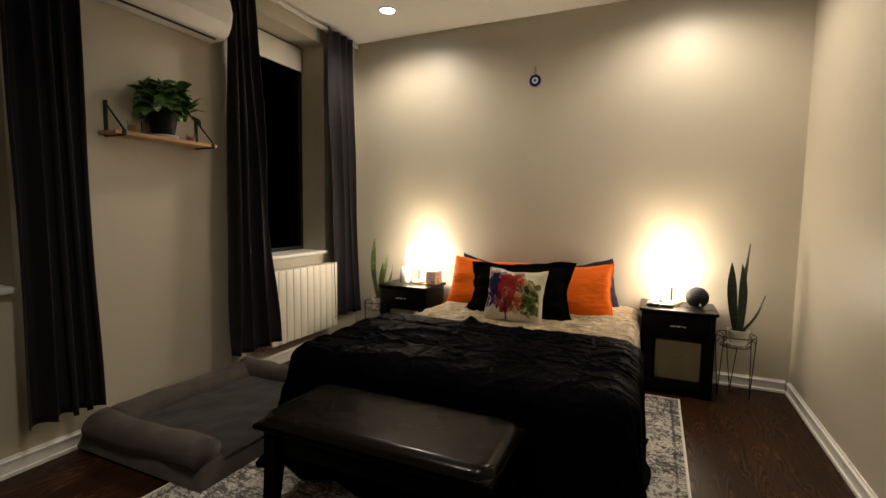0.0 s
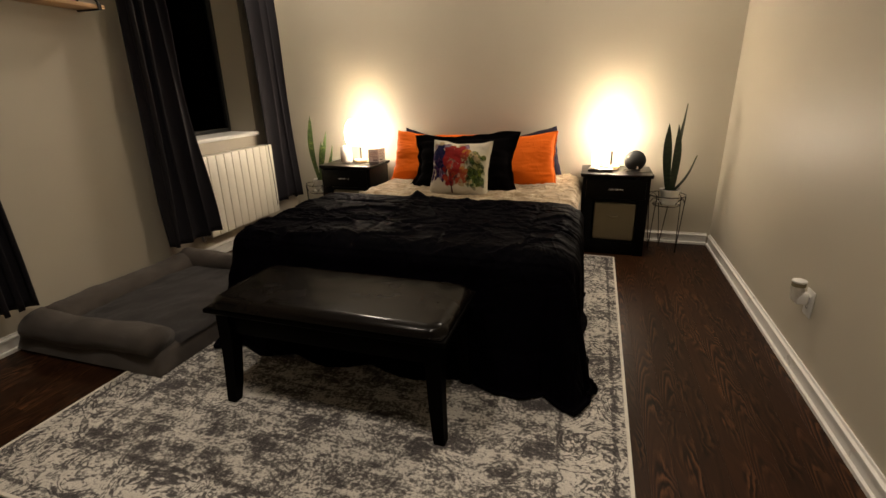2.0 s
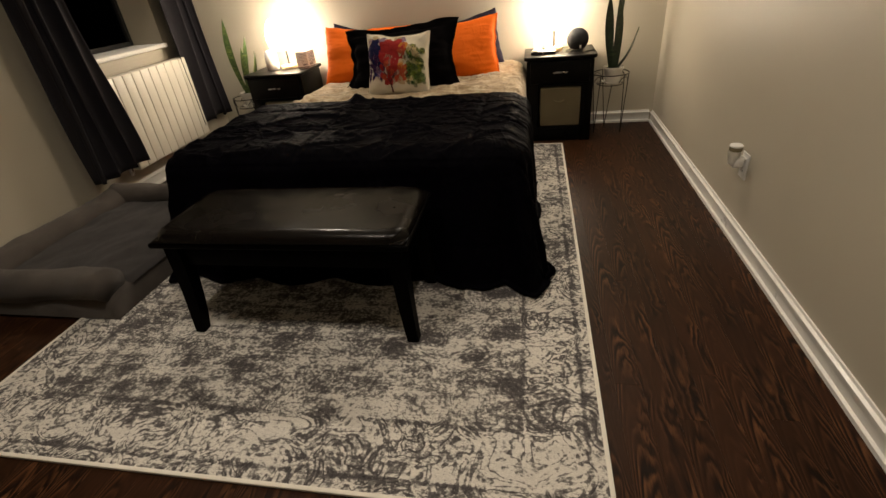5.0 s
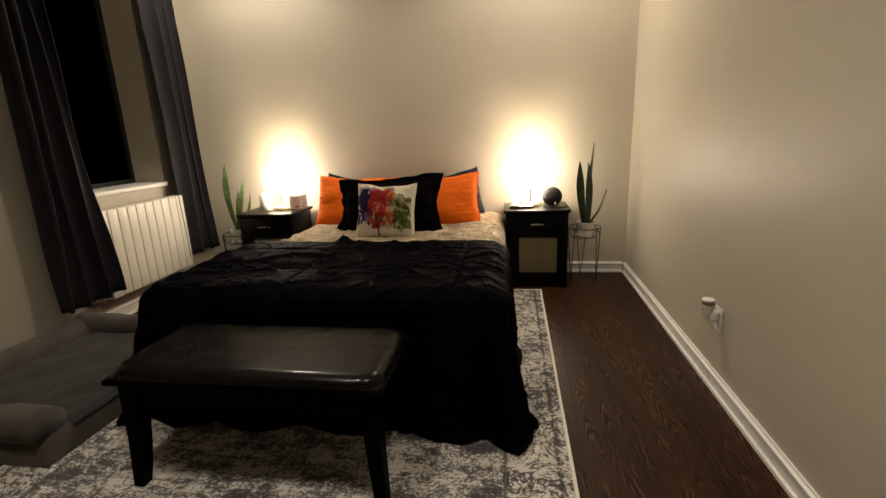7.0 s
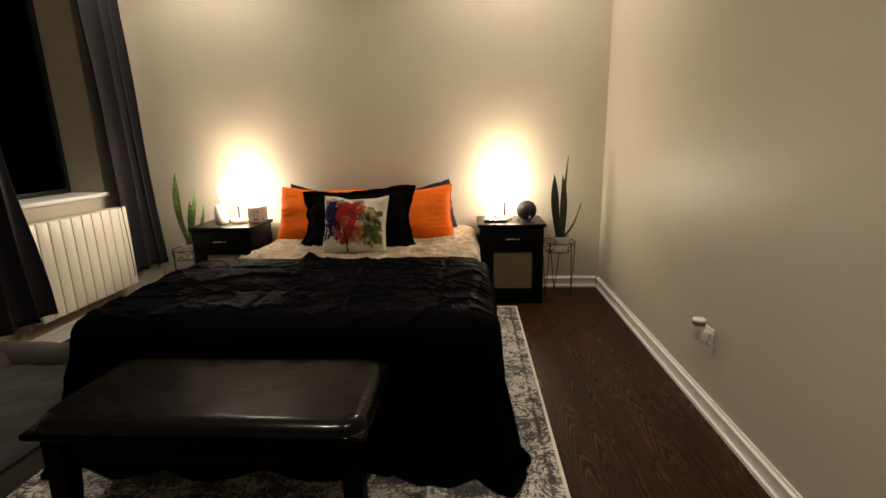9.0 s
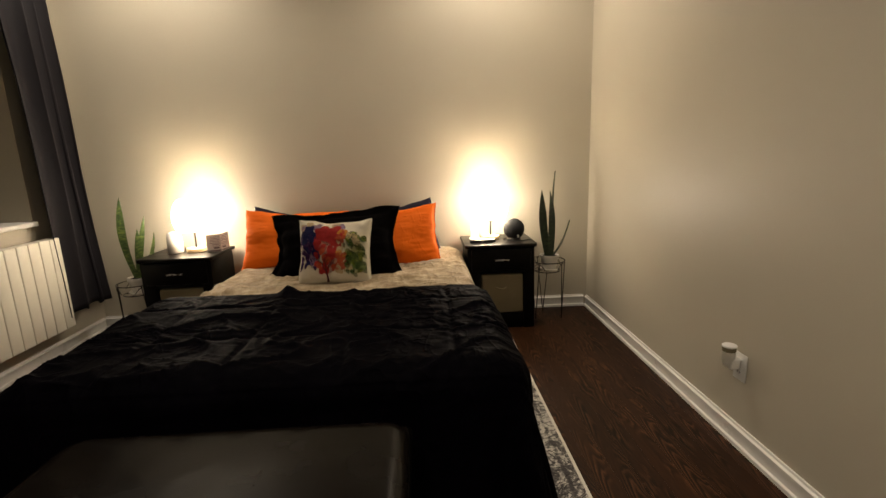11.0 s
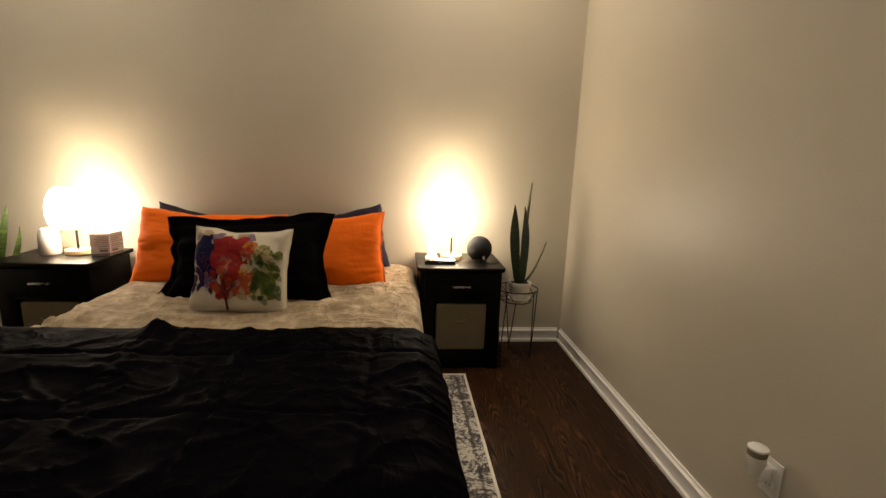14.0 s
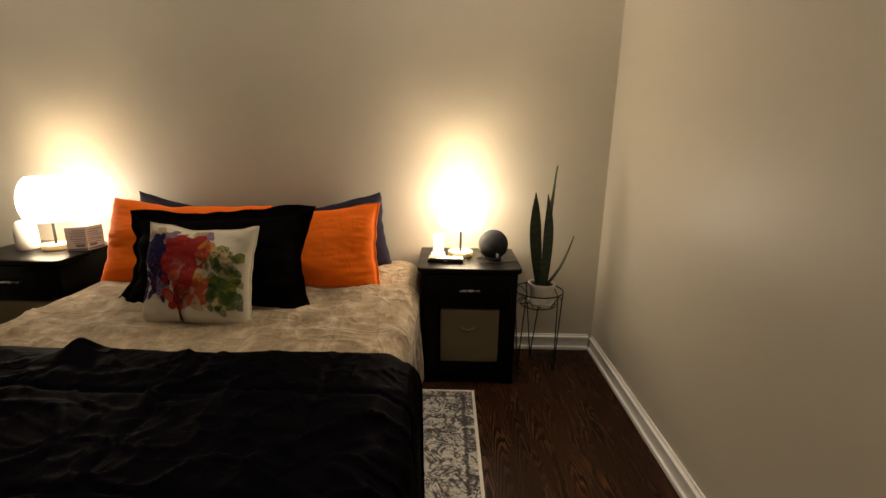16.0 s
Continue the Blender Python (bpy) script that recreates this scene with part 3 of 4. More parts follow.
def pillow(name, w, h, t, m, material, label, category, group="", flange=0.0, seed=0.0, sag=0.02):
    """A stuffed pillow standing on its long edge: local x across, z up, y its thickness; the back faces +y."""
    def place(u, v, front):
        x, z = (u - 0.5) * 2, (v - 0.5) * 2
        iw, ih = 1 - 2 * flange / w, 1 - 2 * flange / h
        px, pz = min(1, abs(x) / iw), min(1, abs(z) / ih)
        puff = max(0.0, (1 - px ** 2.4)) ** 0.52 * max(0.0, (1 - pz ** 2.4)) ** 0.52
        pinch_x, pinch_z = 1 - 0.055 * (1 - abs(x) ** 2) * abs(z) ** 2 - 0.02, 1 - 0.075 * (1 - abs(x) ** 1.5) * abs(z) ** 2
        pinch_s = 1 - (0.10 if flange else 0.06) * (1 - abs(z) ** 1.5) * abs(x) ** 3
        d = t / 2 * puff + 0.0035
        wr = 0.012 * wavy(x * 0.7 + seed, z, 3.0, 0.45) + 0.002 * wavy(x + seed, z * 2.2, 5.0, 0.13)
        crease = abs(wavy(x * 0.35 + seed + 0.3 * z, z * 1.3, 7.0, 0.17))
        wr += 0.004 * max(0.0, 1 - crease / 0.10) * abs(x)
        # pull lines that run in from the seams
        pull = abs(wavy(x * 0.25 + seed, z * 2.4 + 0.5 * x * z, 13.0, 0.30))
        wr += (0.0042 if w > 0.6 else 0.002) * max(0.0, 1 - pull / 0.16) * min(1.0, 1.6 * abs(x) ** 1.5)
        d += wr * min(1.0, puff * 2.5)
        lob = 0.020 * wavy(x + seed, z, 9.0, 0.7) + (0.012 * wavy(x * 3 + seed, z * 3, 6.0, 0.6) if flange else 0.0)
        rim = (0.010 if w > 0.6 else 0.004) * wavy(x * 1.5 + seed, z * 1.5, 11.0, 0.35)
        if flange:
            # the empty border flops: narrow at the waist, splayed at the foot
            pinch_s *= (0.95 + (0.36 * max(0.0, -z) ** 2.5 if x < 0 else 0.05 * z * z)) if abs(x) > 0.7 else 0.95 + (abs(x) / 0.7) ** 4 * (0.36 * max(0.0, -z) ** 2.5 if x < 0 else 0.05 * z * z)
        return Vector((x * w / 2 * pinch_s * pinch_x + rim * x, (-d if front else d) + lob, h / 2 + z * h / 2 * pinch_z - sag * (1 - x * x) * max(0, z) + rim * z + 0.01 * wavy(x, seed, 2, 0.5) * max(0, z)))

    PLACES[name] = place
    bm = merge(grid(64, 48, lambda u, v: place(u, v, True)), grid(64, 48, lambda u, v: place(u, v, False)))
    bmesh.ops.remove_doubles(bm, verts=bm.verts, dist=0.0005)
    ob = finish(name, bm, material, angle=180)
    # close the rim between the two faces
    b = bmesh.new()
    b.from_mesh(ob.data)
    loose = [e for e in b.edges if e.is_boundary]
    if loose:
        bmesh.ops.bridge_loops(b, edges=loose)
    b.to_mesh(ob.data)
    b.free()
    for p in ob.data.polygons:
        p.use_smooth = True
    tagged(ob, label, category, group)
    ob.matrix_world = m
    return ob


pillow("pillow", 0.74, 0.39, 0.13, pose(-1.265, 3.375, BTOP - 0.055, -6, 7, 0), M_NAVY, "navy cotton pillow leaning on the wall", "pillow", "navy pillows", seed=1.0, sag=0.035)
pillow("pillow", 0.74, 0.40, 0.13, pose(-0.600, 3.37, BTOP - 0.050, -6, -8.5, 0), M_NAVY, "navy cotton pillow leaning on the wall behind an orange one", "pillow", "navy pillows", seed=4.0, sag=0.03)
pillow("pillow", 0.78, 0.430, 0.20, pose(-1.200, 3.045, BTOP - 0.040, -22, 2, 0), M_ORANGE, "bright orange cotton pillow beside another orange one", "pillow", "orange pillows", seed=7.0)
pillow("pillow", 0.76, 0.435, 0.20, pose(-0.620, 3.025, BTOP - 0.055, -22, -4, -2), M_ORANGE, "bright orange cotton pillow half behind a black sham", "pillow", "orange pillows", seed=11.0)
pillow("sham_pillow", 0.845, 0.462, 0.20, pose(-0.897, 2.735, BTOP - 0.050, -24, -3, -1), M_SHAM, "black pillow sham with a flat flanged edge", "pillow", flange=0.05, seed=15.0, sag=0.0)
cushion = pillow("throw_cushion", 0.425, 0.385, 0.15, pose(-0.885, 2.575, BTOP - 0.022, -17, 1, -3), M_CUSHION, "cream linen cushion printed with a watercolour tree", "cushion", seed=21.0, sag=0.01)

# ---- bench at the foot of the bed ----
bench = thing("bench", pose(-0.912, 1.020, 0.012), "dark wooden bench with a padded leather seat at the bed's foot", "bench")


def seat_place(u, v):
    x, y = (u - 0.5) * 2, (v - 0.5) * 2
    x, y = math.copysign(1 - (1 - abs(x)) ** 1.7, x), math.copysign(1 - (1 - abs(y)) ** 1.4, y)
    # how far inside the rim, with rounded plan corners
    ex, ey = 0.485 * (1 - abs(x)), 0.212 * (1 - abs(y))
    rim = min(ex, ey) if max(ex, ey) > 0.07 else 0.07 - min(0.07, math.hypot(0.07 - ex, 0.07 - ey))
    t = min(1.0, rim / 0.050)
    z = 0.428 + 0.036 * math.sqrt(max(0.0, 1 - (1 - t) ** 2)) + 0.005 * (1 - x * x) * (1 - y * y)
    z += 0.0012 * wavy(x * 2, y, 1, 0.35) + 0.0012 * t * wavy(x * 9, y * 1.5, 4, 0.5) * max(0.0, 1 - ey / 0.10)
    return Vector((-0.008 + x * 0.488 * (1 - 0.02 * abs(y) ** 6), y * 0.216 * (1 - 0.02 * abs(x) ** 6), z))


part("seat", merge(grid(110, 60, seat_place), bbox(-0.483, 0.467, -0.205, 0.205, 0.424, 0.431, 0.003)), M_LEATHER, bench, "padded dark brown leather seat", angle=60)
part("seat_rail", bbox(-0.506, 0.486, -0.216, 0.216, 0.402, 0.424, 0.008, 3), M_BENCH_WOOD, bench, "black moulded wooden rail")
part("apron", merge(bbox(-0.43, 0.43, -0.185, -0.16, 0.315, 0.404, 0.003), bbox(-0.43, 0.43, 0.16, 0.185, 0.315, 0.404, 0.003),
     bbox(-0.455, -0.43, -0.17, 0.17, 0.315, 0.404, 0.003), bbox(0.43, 0.455, -0.17, 0.17, 0.315, 0.404, 0.003)), M_BENCH_WOOD, bench)


def splayed_leg(sx, sy):
    """Square tapered leg that curves outwards to the floor."""
    bm = bmesh.new()
    rings = []
    for k in range(7):
        t = k / 6
        c = Vector((sx * (0.432 + 0.02 * t * t), sy * (0.168 + 0.022 * t * t), 0.404 * (1 - t)))
        h = 0.031 - 0.009 * t
        rings.append([bm.verts.new(c + Vector((a * h, b * h, 0))) for a, b in ((-1, -1), (1, -1), (1, 1), (-1, 1))])
    for a, b in zip(rings, rings[1:]):
        for k in range(4):
            bm.faces.new((a[k], a[(k + 1) % 4], b[(k + 1) % 4], b[k]))
    bm.faces.new(rings[0])
    bm.faces.new(rings[-1])
    bmesh.ops.bevel(bm, geom=[e for e in bm.edges if abs(e.verts[0].co.z - e.verts[1].co.z) > 0.01], offset=0.004, segments=2, affect="EDGES")
    return bm


for sx in (-1, 1):
    for sy in (-1, 1):
        part("leg", splayed_leg(sx, sy), M_BENCH_WOOD, bench)


# ---- night stands ----
def night_stand():
    ns = thing("nightstand", pose(0.16, 3.09, 0), "black wooden night stand with drawer and beige fabric bin", "nightstand", "night stands beside the bed")
    D = 0.385
    top = bbox(-0.250, 0.250, -0.03, D, 0.585, 0.61)
    bmesh.ops.bevel(top, geom=[e for e in top.edges if all(v.co.y < 0 for v in e.verts) and abs(e.verts[0].co.z - e.verts[1].co.z) > 0.01], offset=0.035, segments=6, profile=0.5, affect="EDGES")
    bmesh.ops.bevel(top, geom=[e for e in top.edges if abs(e.verts[0].co.z - e.verts[1].co.z) < 0.001], offset=0.006, segments=3, profile=0.5, affect="EDGES")
    part("top", top, M_BLACK_WOOD, ns, "black tabletop with rounded front corners")
    for x0, x1 in ((-0.232, -0.150), (0.160, 0.232)):
        part("side_panel", bbox(x0, x1, 0.0, D - 0.01, 0.0, 0.585, 0.003), M_BLACK_WOOD, ns)
    part("back_panel", bbox(-0.150, 0.160, D - 0.025, D - 0.01, 0.05, 0.585), M_BLACK_WOOD, ns)
    part("bottom_shelf", bbox(-0.150, 0.160, 0.002, D - 0.025, 0.095, 0.113, 0.002), M_BLACK_WOOD, ns)
    part("plinth", bbox(-0.150, 0.160, 0.012, 0.030, 0.0, 0.095, 0.002), M_BLACK_WOOD, ns)
    part("middle_shelf", bbox(-0.150, 0.160, 0.002, D - 0.025, 0.402, 0.420, 0.002), M_BLACK_WOOD, ns)
    drawer = part("drawer", bbox(-0.205, 0.205, -0.016, -0.001, 0.428, 0.577, 0.004), M_BLACK_WOOD, ns)
    part("handle", merge(bbox(-0.05, 0.05, -0.040, -0.030, 0.498, 0.509, 0.003), bbox(-0.046, -0.036, -0.031, -0.015, 0.499, 0.508), bbox(0.036, 0.046, -0.031, -0.015, 0.499, 0.508)), M_STEEL, drawer, "brushed nickel bar handle")
    bin_ = part("fabric_bin", bbox(-0.135, 0.155, 0.004, 0.30, 0.114, 0.392, 0.012, 3), M_BIN, ns, "beige fabric storage bin")
    part("grip", tube([(-0.035 + 0.01 * k, -0.001 - 0.012 * math.sin(math.pi * k / 7), 0.302 - 0.010 * math.sin(math.pi * k / 7)) for k in range(8)], 0.006, 6), M_BIN, bin_, "fabric pull handle")
    return ns


stand_a = night_stand()
stand_b = copy_thing(stand_a, pose(-2.03, 3.09, 0))


def bedside_lamp():
    x, y = LAMPS[0]
    l = thing("table_lamp", pose(x, y, 0.61), "lit table lamp with a round wooden base", "lamp", "lamps on the night stands")
    part("base", lathe([(0.0, 0.0), (0.060, 0.0), (0.064, 0.004), (0.064, 0.022), (0.061, 0.027), (0.0, 0.027)], 40), M_LIGHT_WOOD, l, "light wooden disc base")
    part("stem", lathe([(0.0065, 0.026), (0.0065, 0.225), (0.016, 0.228), (0.016, 0.25), (0.0, 0.25)], 16), M_BLACK_METAL, l, "thin dark metal stem")
    part("bulb", lathe([(0.0, 0.252), (0.012, 0.252), (0.016, 0.262), (0.020, 0.275), (0.014, 0.292), (0.0, 0.297)], 20), M_BULB, l, "glowing bulb")
    shade = part("shade", lathe([(0.100, 0.152), (0.116, 0.180), (0.125, 0.220), (0.126, 0.262), (0.118, 0.305), (0.102, 0.342), (0.082, 0.368)], 48), M_SHADE, l, "glowing white rounded shade, open at the top")
    for z, w in ((0.152, 0.100), (0.368, 0.082)):
        part("shade_rim", ring(0, 0, z, w, 0.0022, 40), M_WHITE_PLASTIC, l)
    return l


lamp_a = bedside_lamp()
copy_thing(lamp_a, pose(*LAMPS[1], 0.61))


# ---- window wall fittings ----
def curtain(top, bottom, z0, folds, seed, label, off=0.118, deep=1.0, out=0.0):
    """Hanging cloth in folds between two places along the wall; top and bottom are (from, to)."""
    def place(u, v):
        k = v ** 1.3
        a, b = top[0] + (bottom[0] - top[0]) * k, top[1] + (bottom[1] - top[1]) * k
        uu = u + 0.02 * wavy(u + seed, v * 0.6, 1, 0.25)
        s = a + (b - a) * uu
        amp = deep * (0.028 + 0.026 * min(1.0, 2.5 * v)) * (0.8 + 0.3 * wavy(u * 2.2 + seed, v * 0.3, 8, 0.4))
        turn = 2 * math.pi * folds * (u + 0.05 * math.sin(2 * math.pi * u + seed)) + 1.6 * wavy(u + seed, v * 0.7, 3, 0.3)
        d = off + out * v + amp * (math.sin(turn) + 0.22 * math.sin(2 * turn + 0.7)) + 0.014 * wavy(u * 3 + seed, v, 5, 0.4)
        z = 2.885 + (z0 - 2.885) * v
        z += (0.006 * math.sin(2 * math.pi * folds * u + 0.8) + 0.022 * wavy(u * 2, seed, 1, 0.5)) * v * v
        return Vector((d, s + 0.022 * math.cos(turn) * min(1.0, 3 * v), z))

    ob = finish("curtain", grid(int(folds * 30), 60, place), M_CURTAIN, angle=180)
    tagged(ob, label, "curtain", "charcoal curtains")
    ob.matrix_world = WIN
    solid = ob.modifiers.new("thickness", "SOLIDIFY")
    solid.thickness = 0.003
    return ob


curtain((-2.925, -2.61), (-2.90, -2.56), 0.235, 4.3, 2.0, "charcoal blackout curtain drawn aside, hanging below the sill")
curtain((-1.66, -1.46), (-1.75, -1.32), 0.255, 3.2, 5.0, "charcoal blackout curtain drawn aside next to the radiator", 0.118, 0.85, 0.055)
curtain((-0.57, -0.16), (-0.50, -0.02), 0.255, 3.5, 8.0, "charcoal blackout curtain bunched beside the bed wall", 0.086, 0.72)


def curtain_rod(a, b):
    r = thing("curtain_rod", WIN @ pose(0.052, 0, 2.872), "slim cream curtain rail just below the ceiling", "curtain rod")
    part("rail", bbox(-0.012, 0.012, a, b, -0.012, 0.020, 0.004), M_TRIM, r)
    for s in (a + 0.05, b - 0.05):
        part("bracket", merge(tube([(-0.051, s, 0.012), (0, s, 0.012)], 0.006, 8), bbox(-0.052, -0.046, s - 0.012, s + 0.012, -0.03, 0.03, 0.002)), M_TRIM, r)
    return r


curtain_rod(-1.82, -0.03)
curtain_rod(-4.2, -2.45)


def radiator():
    a, b, z0, z1 = -1.315, -0.455, 0.19, 0.785
    r = thing("radiator", WIN, "cream panelled radiator mounted below the window", "radiator")
    n = 10
    w = (b - a) / n
    shared = None
    for k in range(n):
        s = a + w * k
        if shared is None:
            shared = part("fin", bbox(0.030, 0.105, 0.0015, w - 0.0015, z0, z1, 0.007, 3), M_RADIATOR, r)
            shared.location = (0, s, 0)
            me = shared.data
        else:
            f = new("fin", me)
            f.parent, f.location = r, (0, s, 0)
    part("back_rail", merge(bbox(0.0, 0.034, a + 0.06, b - 0.06, z1 - 0.14, z1 - 0.10), bbox(0.0, 0.034, a + 0.06, b - 0.06, z0 + 0.10, z0 + 0.14), bbox(0.045, 0.075, a + 0.004, b - 0.004, z0 + 0.02, z1 - 0.02)), M_RADIATOR, r)
    part("valve", merge(tube([(0.06, a - 0.005, z0 + 0.03), (0.06, a - 0.05, z0 + 0.03)], 0.012, 10), tube([(0.06, a - 0.04, z0 + 0.05), (0.06, a - 0.04, z0 - 0.02)], 0.014, 10)), M_STEEL, r, "small metal valve")
    return r


radiator()


def air_conditioner():
    a, b, z0, z1 = -2.56, -1.715, 2.375, 2.66
    ac = thing("air_conditioner", WIN, "white split air conditioner mounted high on the wall", "air conditioner")
    bm = bmesh.new()
    prof = [(0.0, z1), (0.16, z1), (0.195, z1 - 0.03), (0.205, z1 - 0.12), (0.20, z0 + 0.075), (0.17, z0 + 0.022), (0.12, z0), (0.0, z0)]
    ends = [[bm.verts.new((d, s, z)) for d, z in prof] for s in (a, b)]
    for k in range(len(prof)):
        j = (k + 1) % len(prof)
        bm.faces.new((ends[0][k], ends[0][j], ends[1][j], ends[1][k]))
    bm.faces.new(ends[0])
    bm.faces.new(ends[1])
    bmesh.ops.bevel(bm, geom=bm.edges[:], offset=0.012, segments=3, affect="EDGES")
    part("housing", bm, M_AC, ac)
    lou = bbox(-0.052, 0.052, a + 0.05, b - 0.06, -0.004, 0.004, 0.003)
    bmesh.ops.rotate(lou, verts=lou.verts, cent=(0, 0, 0), matrix=Euler((0, radians(-47), 0)).to_matrix())
    bmesh.ops.translate(lou, verts=lou.verts, vec=(0.192, 0, z0 + 0.042))
    part("louvre", lou, M_AC, ac, "closed air louvre")
    part("outlet_slot", bbox(0.10, 0.118, a + 0.05, b - 0.06, z0 - 0.003, z0 + 0.006), M_DARK, ac, "dark air slot")
    return ac


air_conditioner()


def wall_shelf():
    s = thing("wall_shelf", WIN @ pose(0, 0, 1.665), "pale wooden wall shelf on black triangular brackets", "shelf")
    part("board", bbox(0.004, 0.150, -2.46, -1.815, 0.003, 0.023, 0.003), M_PALE_WOOD, s, "pale pine board")
    for y in (-2.415, -1.85):
        part("bracket", merge(bbox(0.0, 0.004, y - 0.011, y + 0.011, -0.006, 0.185, 0.001), bbox(0.0, 0.154, y - 0.011, y + 0.011, -0.004, 0.002, 0.001),
             bbox(0.150, 0.155, y - 0.011, y + 0.011, -0.004, 0.030, 0.001), tube([(0.004, y, 0.178), (0.152, y, 0.027)], 0.005, 6), tube([(0.0, y, 0.185), (0.012, y, 0.185)], 0.010, 10)), M_BLACK_METAL, s, "black iron bracket")
    return s


wall_shelf()


# ---- dog bed ----
def bolster(points, r, flat=0.85):
    bm = tube(points, r, 20)
    z0 = min(v.co.z for v in bm.verts)
    for v in bm.verts:
        v.co.z = z0 + (v.co.z - z0) * flat
        v.co += Vector((wavy(*v.co, 0.22), wavy(v.co.y, v.co.z, v.co.x, 0.22), wavy(v.co.z, v.co.x, v.co.y, 0.2))) * 0.020
        v.co.z += 0.008 * wavy(v.co.x * 2, v.co.y * 2, v.co.z, 0.09)
    return bm


def dog_bed():
    x0, x1, y0, y1 = -2.735, -1.80, 0.86, 1.98
    d = thing("dog_bed", pose(0, 0, 0), "grey plush dog bed with raised bolsters", "dog bed")

    def base_place(u, v):
        x, y = (u - 0.5) * 2, (v - 0.5) * 2
        k = max(0, (1 - abs(x) ** 14) * (1 - abs(y) ** 14)) ** 0.28
        return Vector(((x0 + x1) / 2 + x * (x1 - x0) / 2, (y0 + y1) / 2 + y * (y1 - y0) / 2, 0.014 + 0.105 * k + 0.010 * wavy(x, y, 2, 0.3) * k))

    base = grid(50, 60, base_place)
    part("base", merge(base, bbox(x0 + 0.02, x1 - 0.02, y0 + 0.02, y1 - 0.02, 0.012, 0.04)), M_DOG, d, angle=180)

    def pad_place(u, v):
        x, y = (u - 0.5) * 2, (v - 0.5) * 2
        k = max(0, (1 - abs(x) ** 8) * (1 - abs(y) ** 8)) ** 0.35
        return Vector((-2.195 + x * 0.385, 1.43 + y * 0.42, 0.105 + 0.030 * k + 0.010 * wavy(x, y, 5, 0.35) + 0.006 * wavy(x * 2, y, 8, 0.2)))

    part("pad", grid(40, 50, pad_place), M_DOG_TOP, d, "darker slate-grey sleeping pad", angle=180)
    n = 24
    part("front_bolster", bolster([(x0 + 0.07 + (x1 - x0 - 0.10) * k / n, y0 + 0.075, 0.150 - 0.012 * math.sin(5 * k / n)) for k in range(n + 1)], 0.082), M_DOG, d, angle=180)
    part("wall_bolster", bolster([(x0 + 0.105, y0 + 0.12 + (y1 - y0 - 0.22) * k / n, 0.150) for k in range(n + 1)], 0.100, 0.72), M_DOG, d, angle=180)
    part("back_bolster", bolster([(x0 + 0.09 + (x1 - x0 - 0.14) * k / n, y1 - 0.08, 0.150) for k in range(n + 1)], 0.082), M_DOG, d, angle=180)
    return d


dog_bed()

# ---- rug ----
rug = thing("rug", pose(-0.905, 1.605, 0), "distressed cream and charcoal area rug under the bed", "rug")
RX, RY = 1.10, 1.40
part("woven_field", bbox(-RX + 0.012, RX - 0.012, -RY + 0.012, RY - 0.012, 0.001, 0.011, 0.002), M_RUG, rug, smooth=False)
part("binding", merge(bbox(-RX, -RX + 0.014, -RY, RY, 0.001, 0.0125, 0.003), bbox(RX - 0.014, RX, -RY, RY, 0.001, 0.0125, 0.003),
     bbox(-RX + 0.014, RX - 0.014, -RY, -RY + 0.014, 0.001, 0.0125, 0.003), bbox(-RX + 0.014, RX - 0.014, RY - 0.014, RY, 0.001, 0.0125, 0.003)), M_BINDING, rug, "cream woven edge binding")

# ---- cushion print ----
def tint(name, colour, cover=0.8):
    """Watercolour on cloth: thin, so that the cream shows through in part."""
    m = varied(name, colour, 0.85, 0.22, 30.0, 500.0, 0.3, 0.0005, spec=0.15)
    m.node_tree.nodes["Principled BSDF"].inputs["Alpha"].default_value = cover
    return m


TINTS = {"indigo": tint("indigo watercolour", (0.012, 0.012, 0.055), 0.92), "violet": tint("violet watercolour", (0.045, 0.014, 0.060), 0.88),
         "mauve": tint("mauve watercolour", (0.26, 0.17, 0.24), 0.7), "red": tint("red watercolour", (0.30, 0.020, 0.018), 0.86), "coral": tint("coral watercolour", (0.42, 0.075, 0.03), 0.75),
         "sand": tint("sand watercolour", (0.52, 0.38, 0.22), 0.7), "olive": tint("olive watercolour", (0.16, 0.17, 0.025), 0.72), "green": tint("green watercolour", (0.040, 0.090, 0.020), 0.62),
         "plum_wash": tint("plum wash", (0.22, 0.12, 0.24), 0.45), "red_wash": tint("red wash", (0.55, 0.12, 0.08), 0.45), "green_wash": tint("green wash", (0.36, 0.36, 0.10), 0.45),
         "amber": tint("amber watercolour", (0.50, 0.20, 0.03), 0.75), "leaf": tint("bright leaf watercolour", (0.10, 0.15, 0.035), 0.55), "bark": tint("maroon bark watercolour", (0.075, 0.016, 0.018), 0.95)}


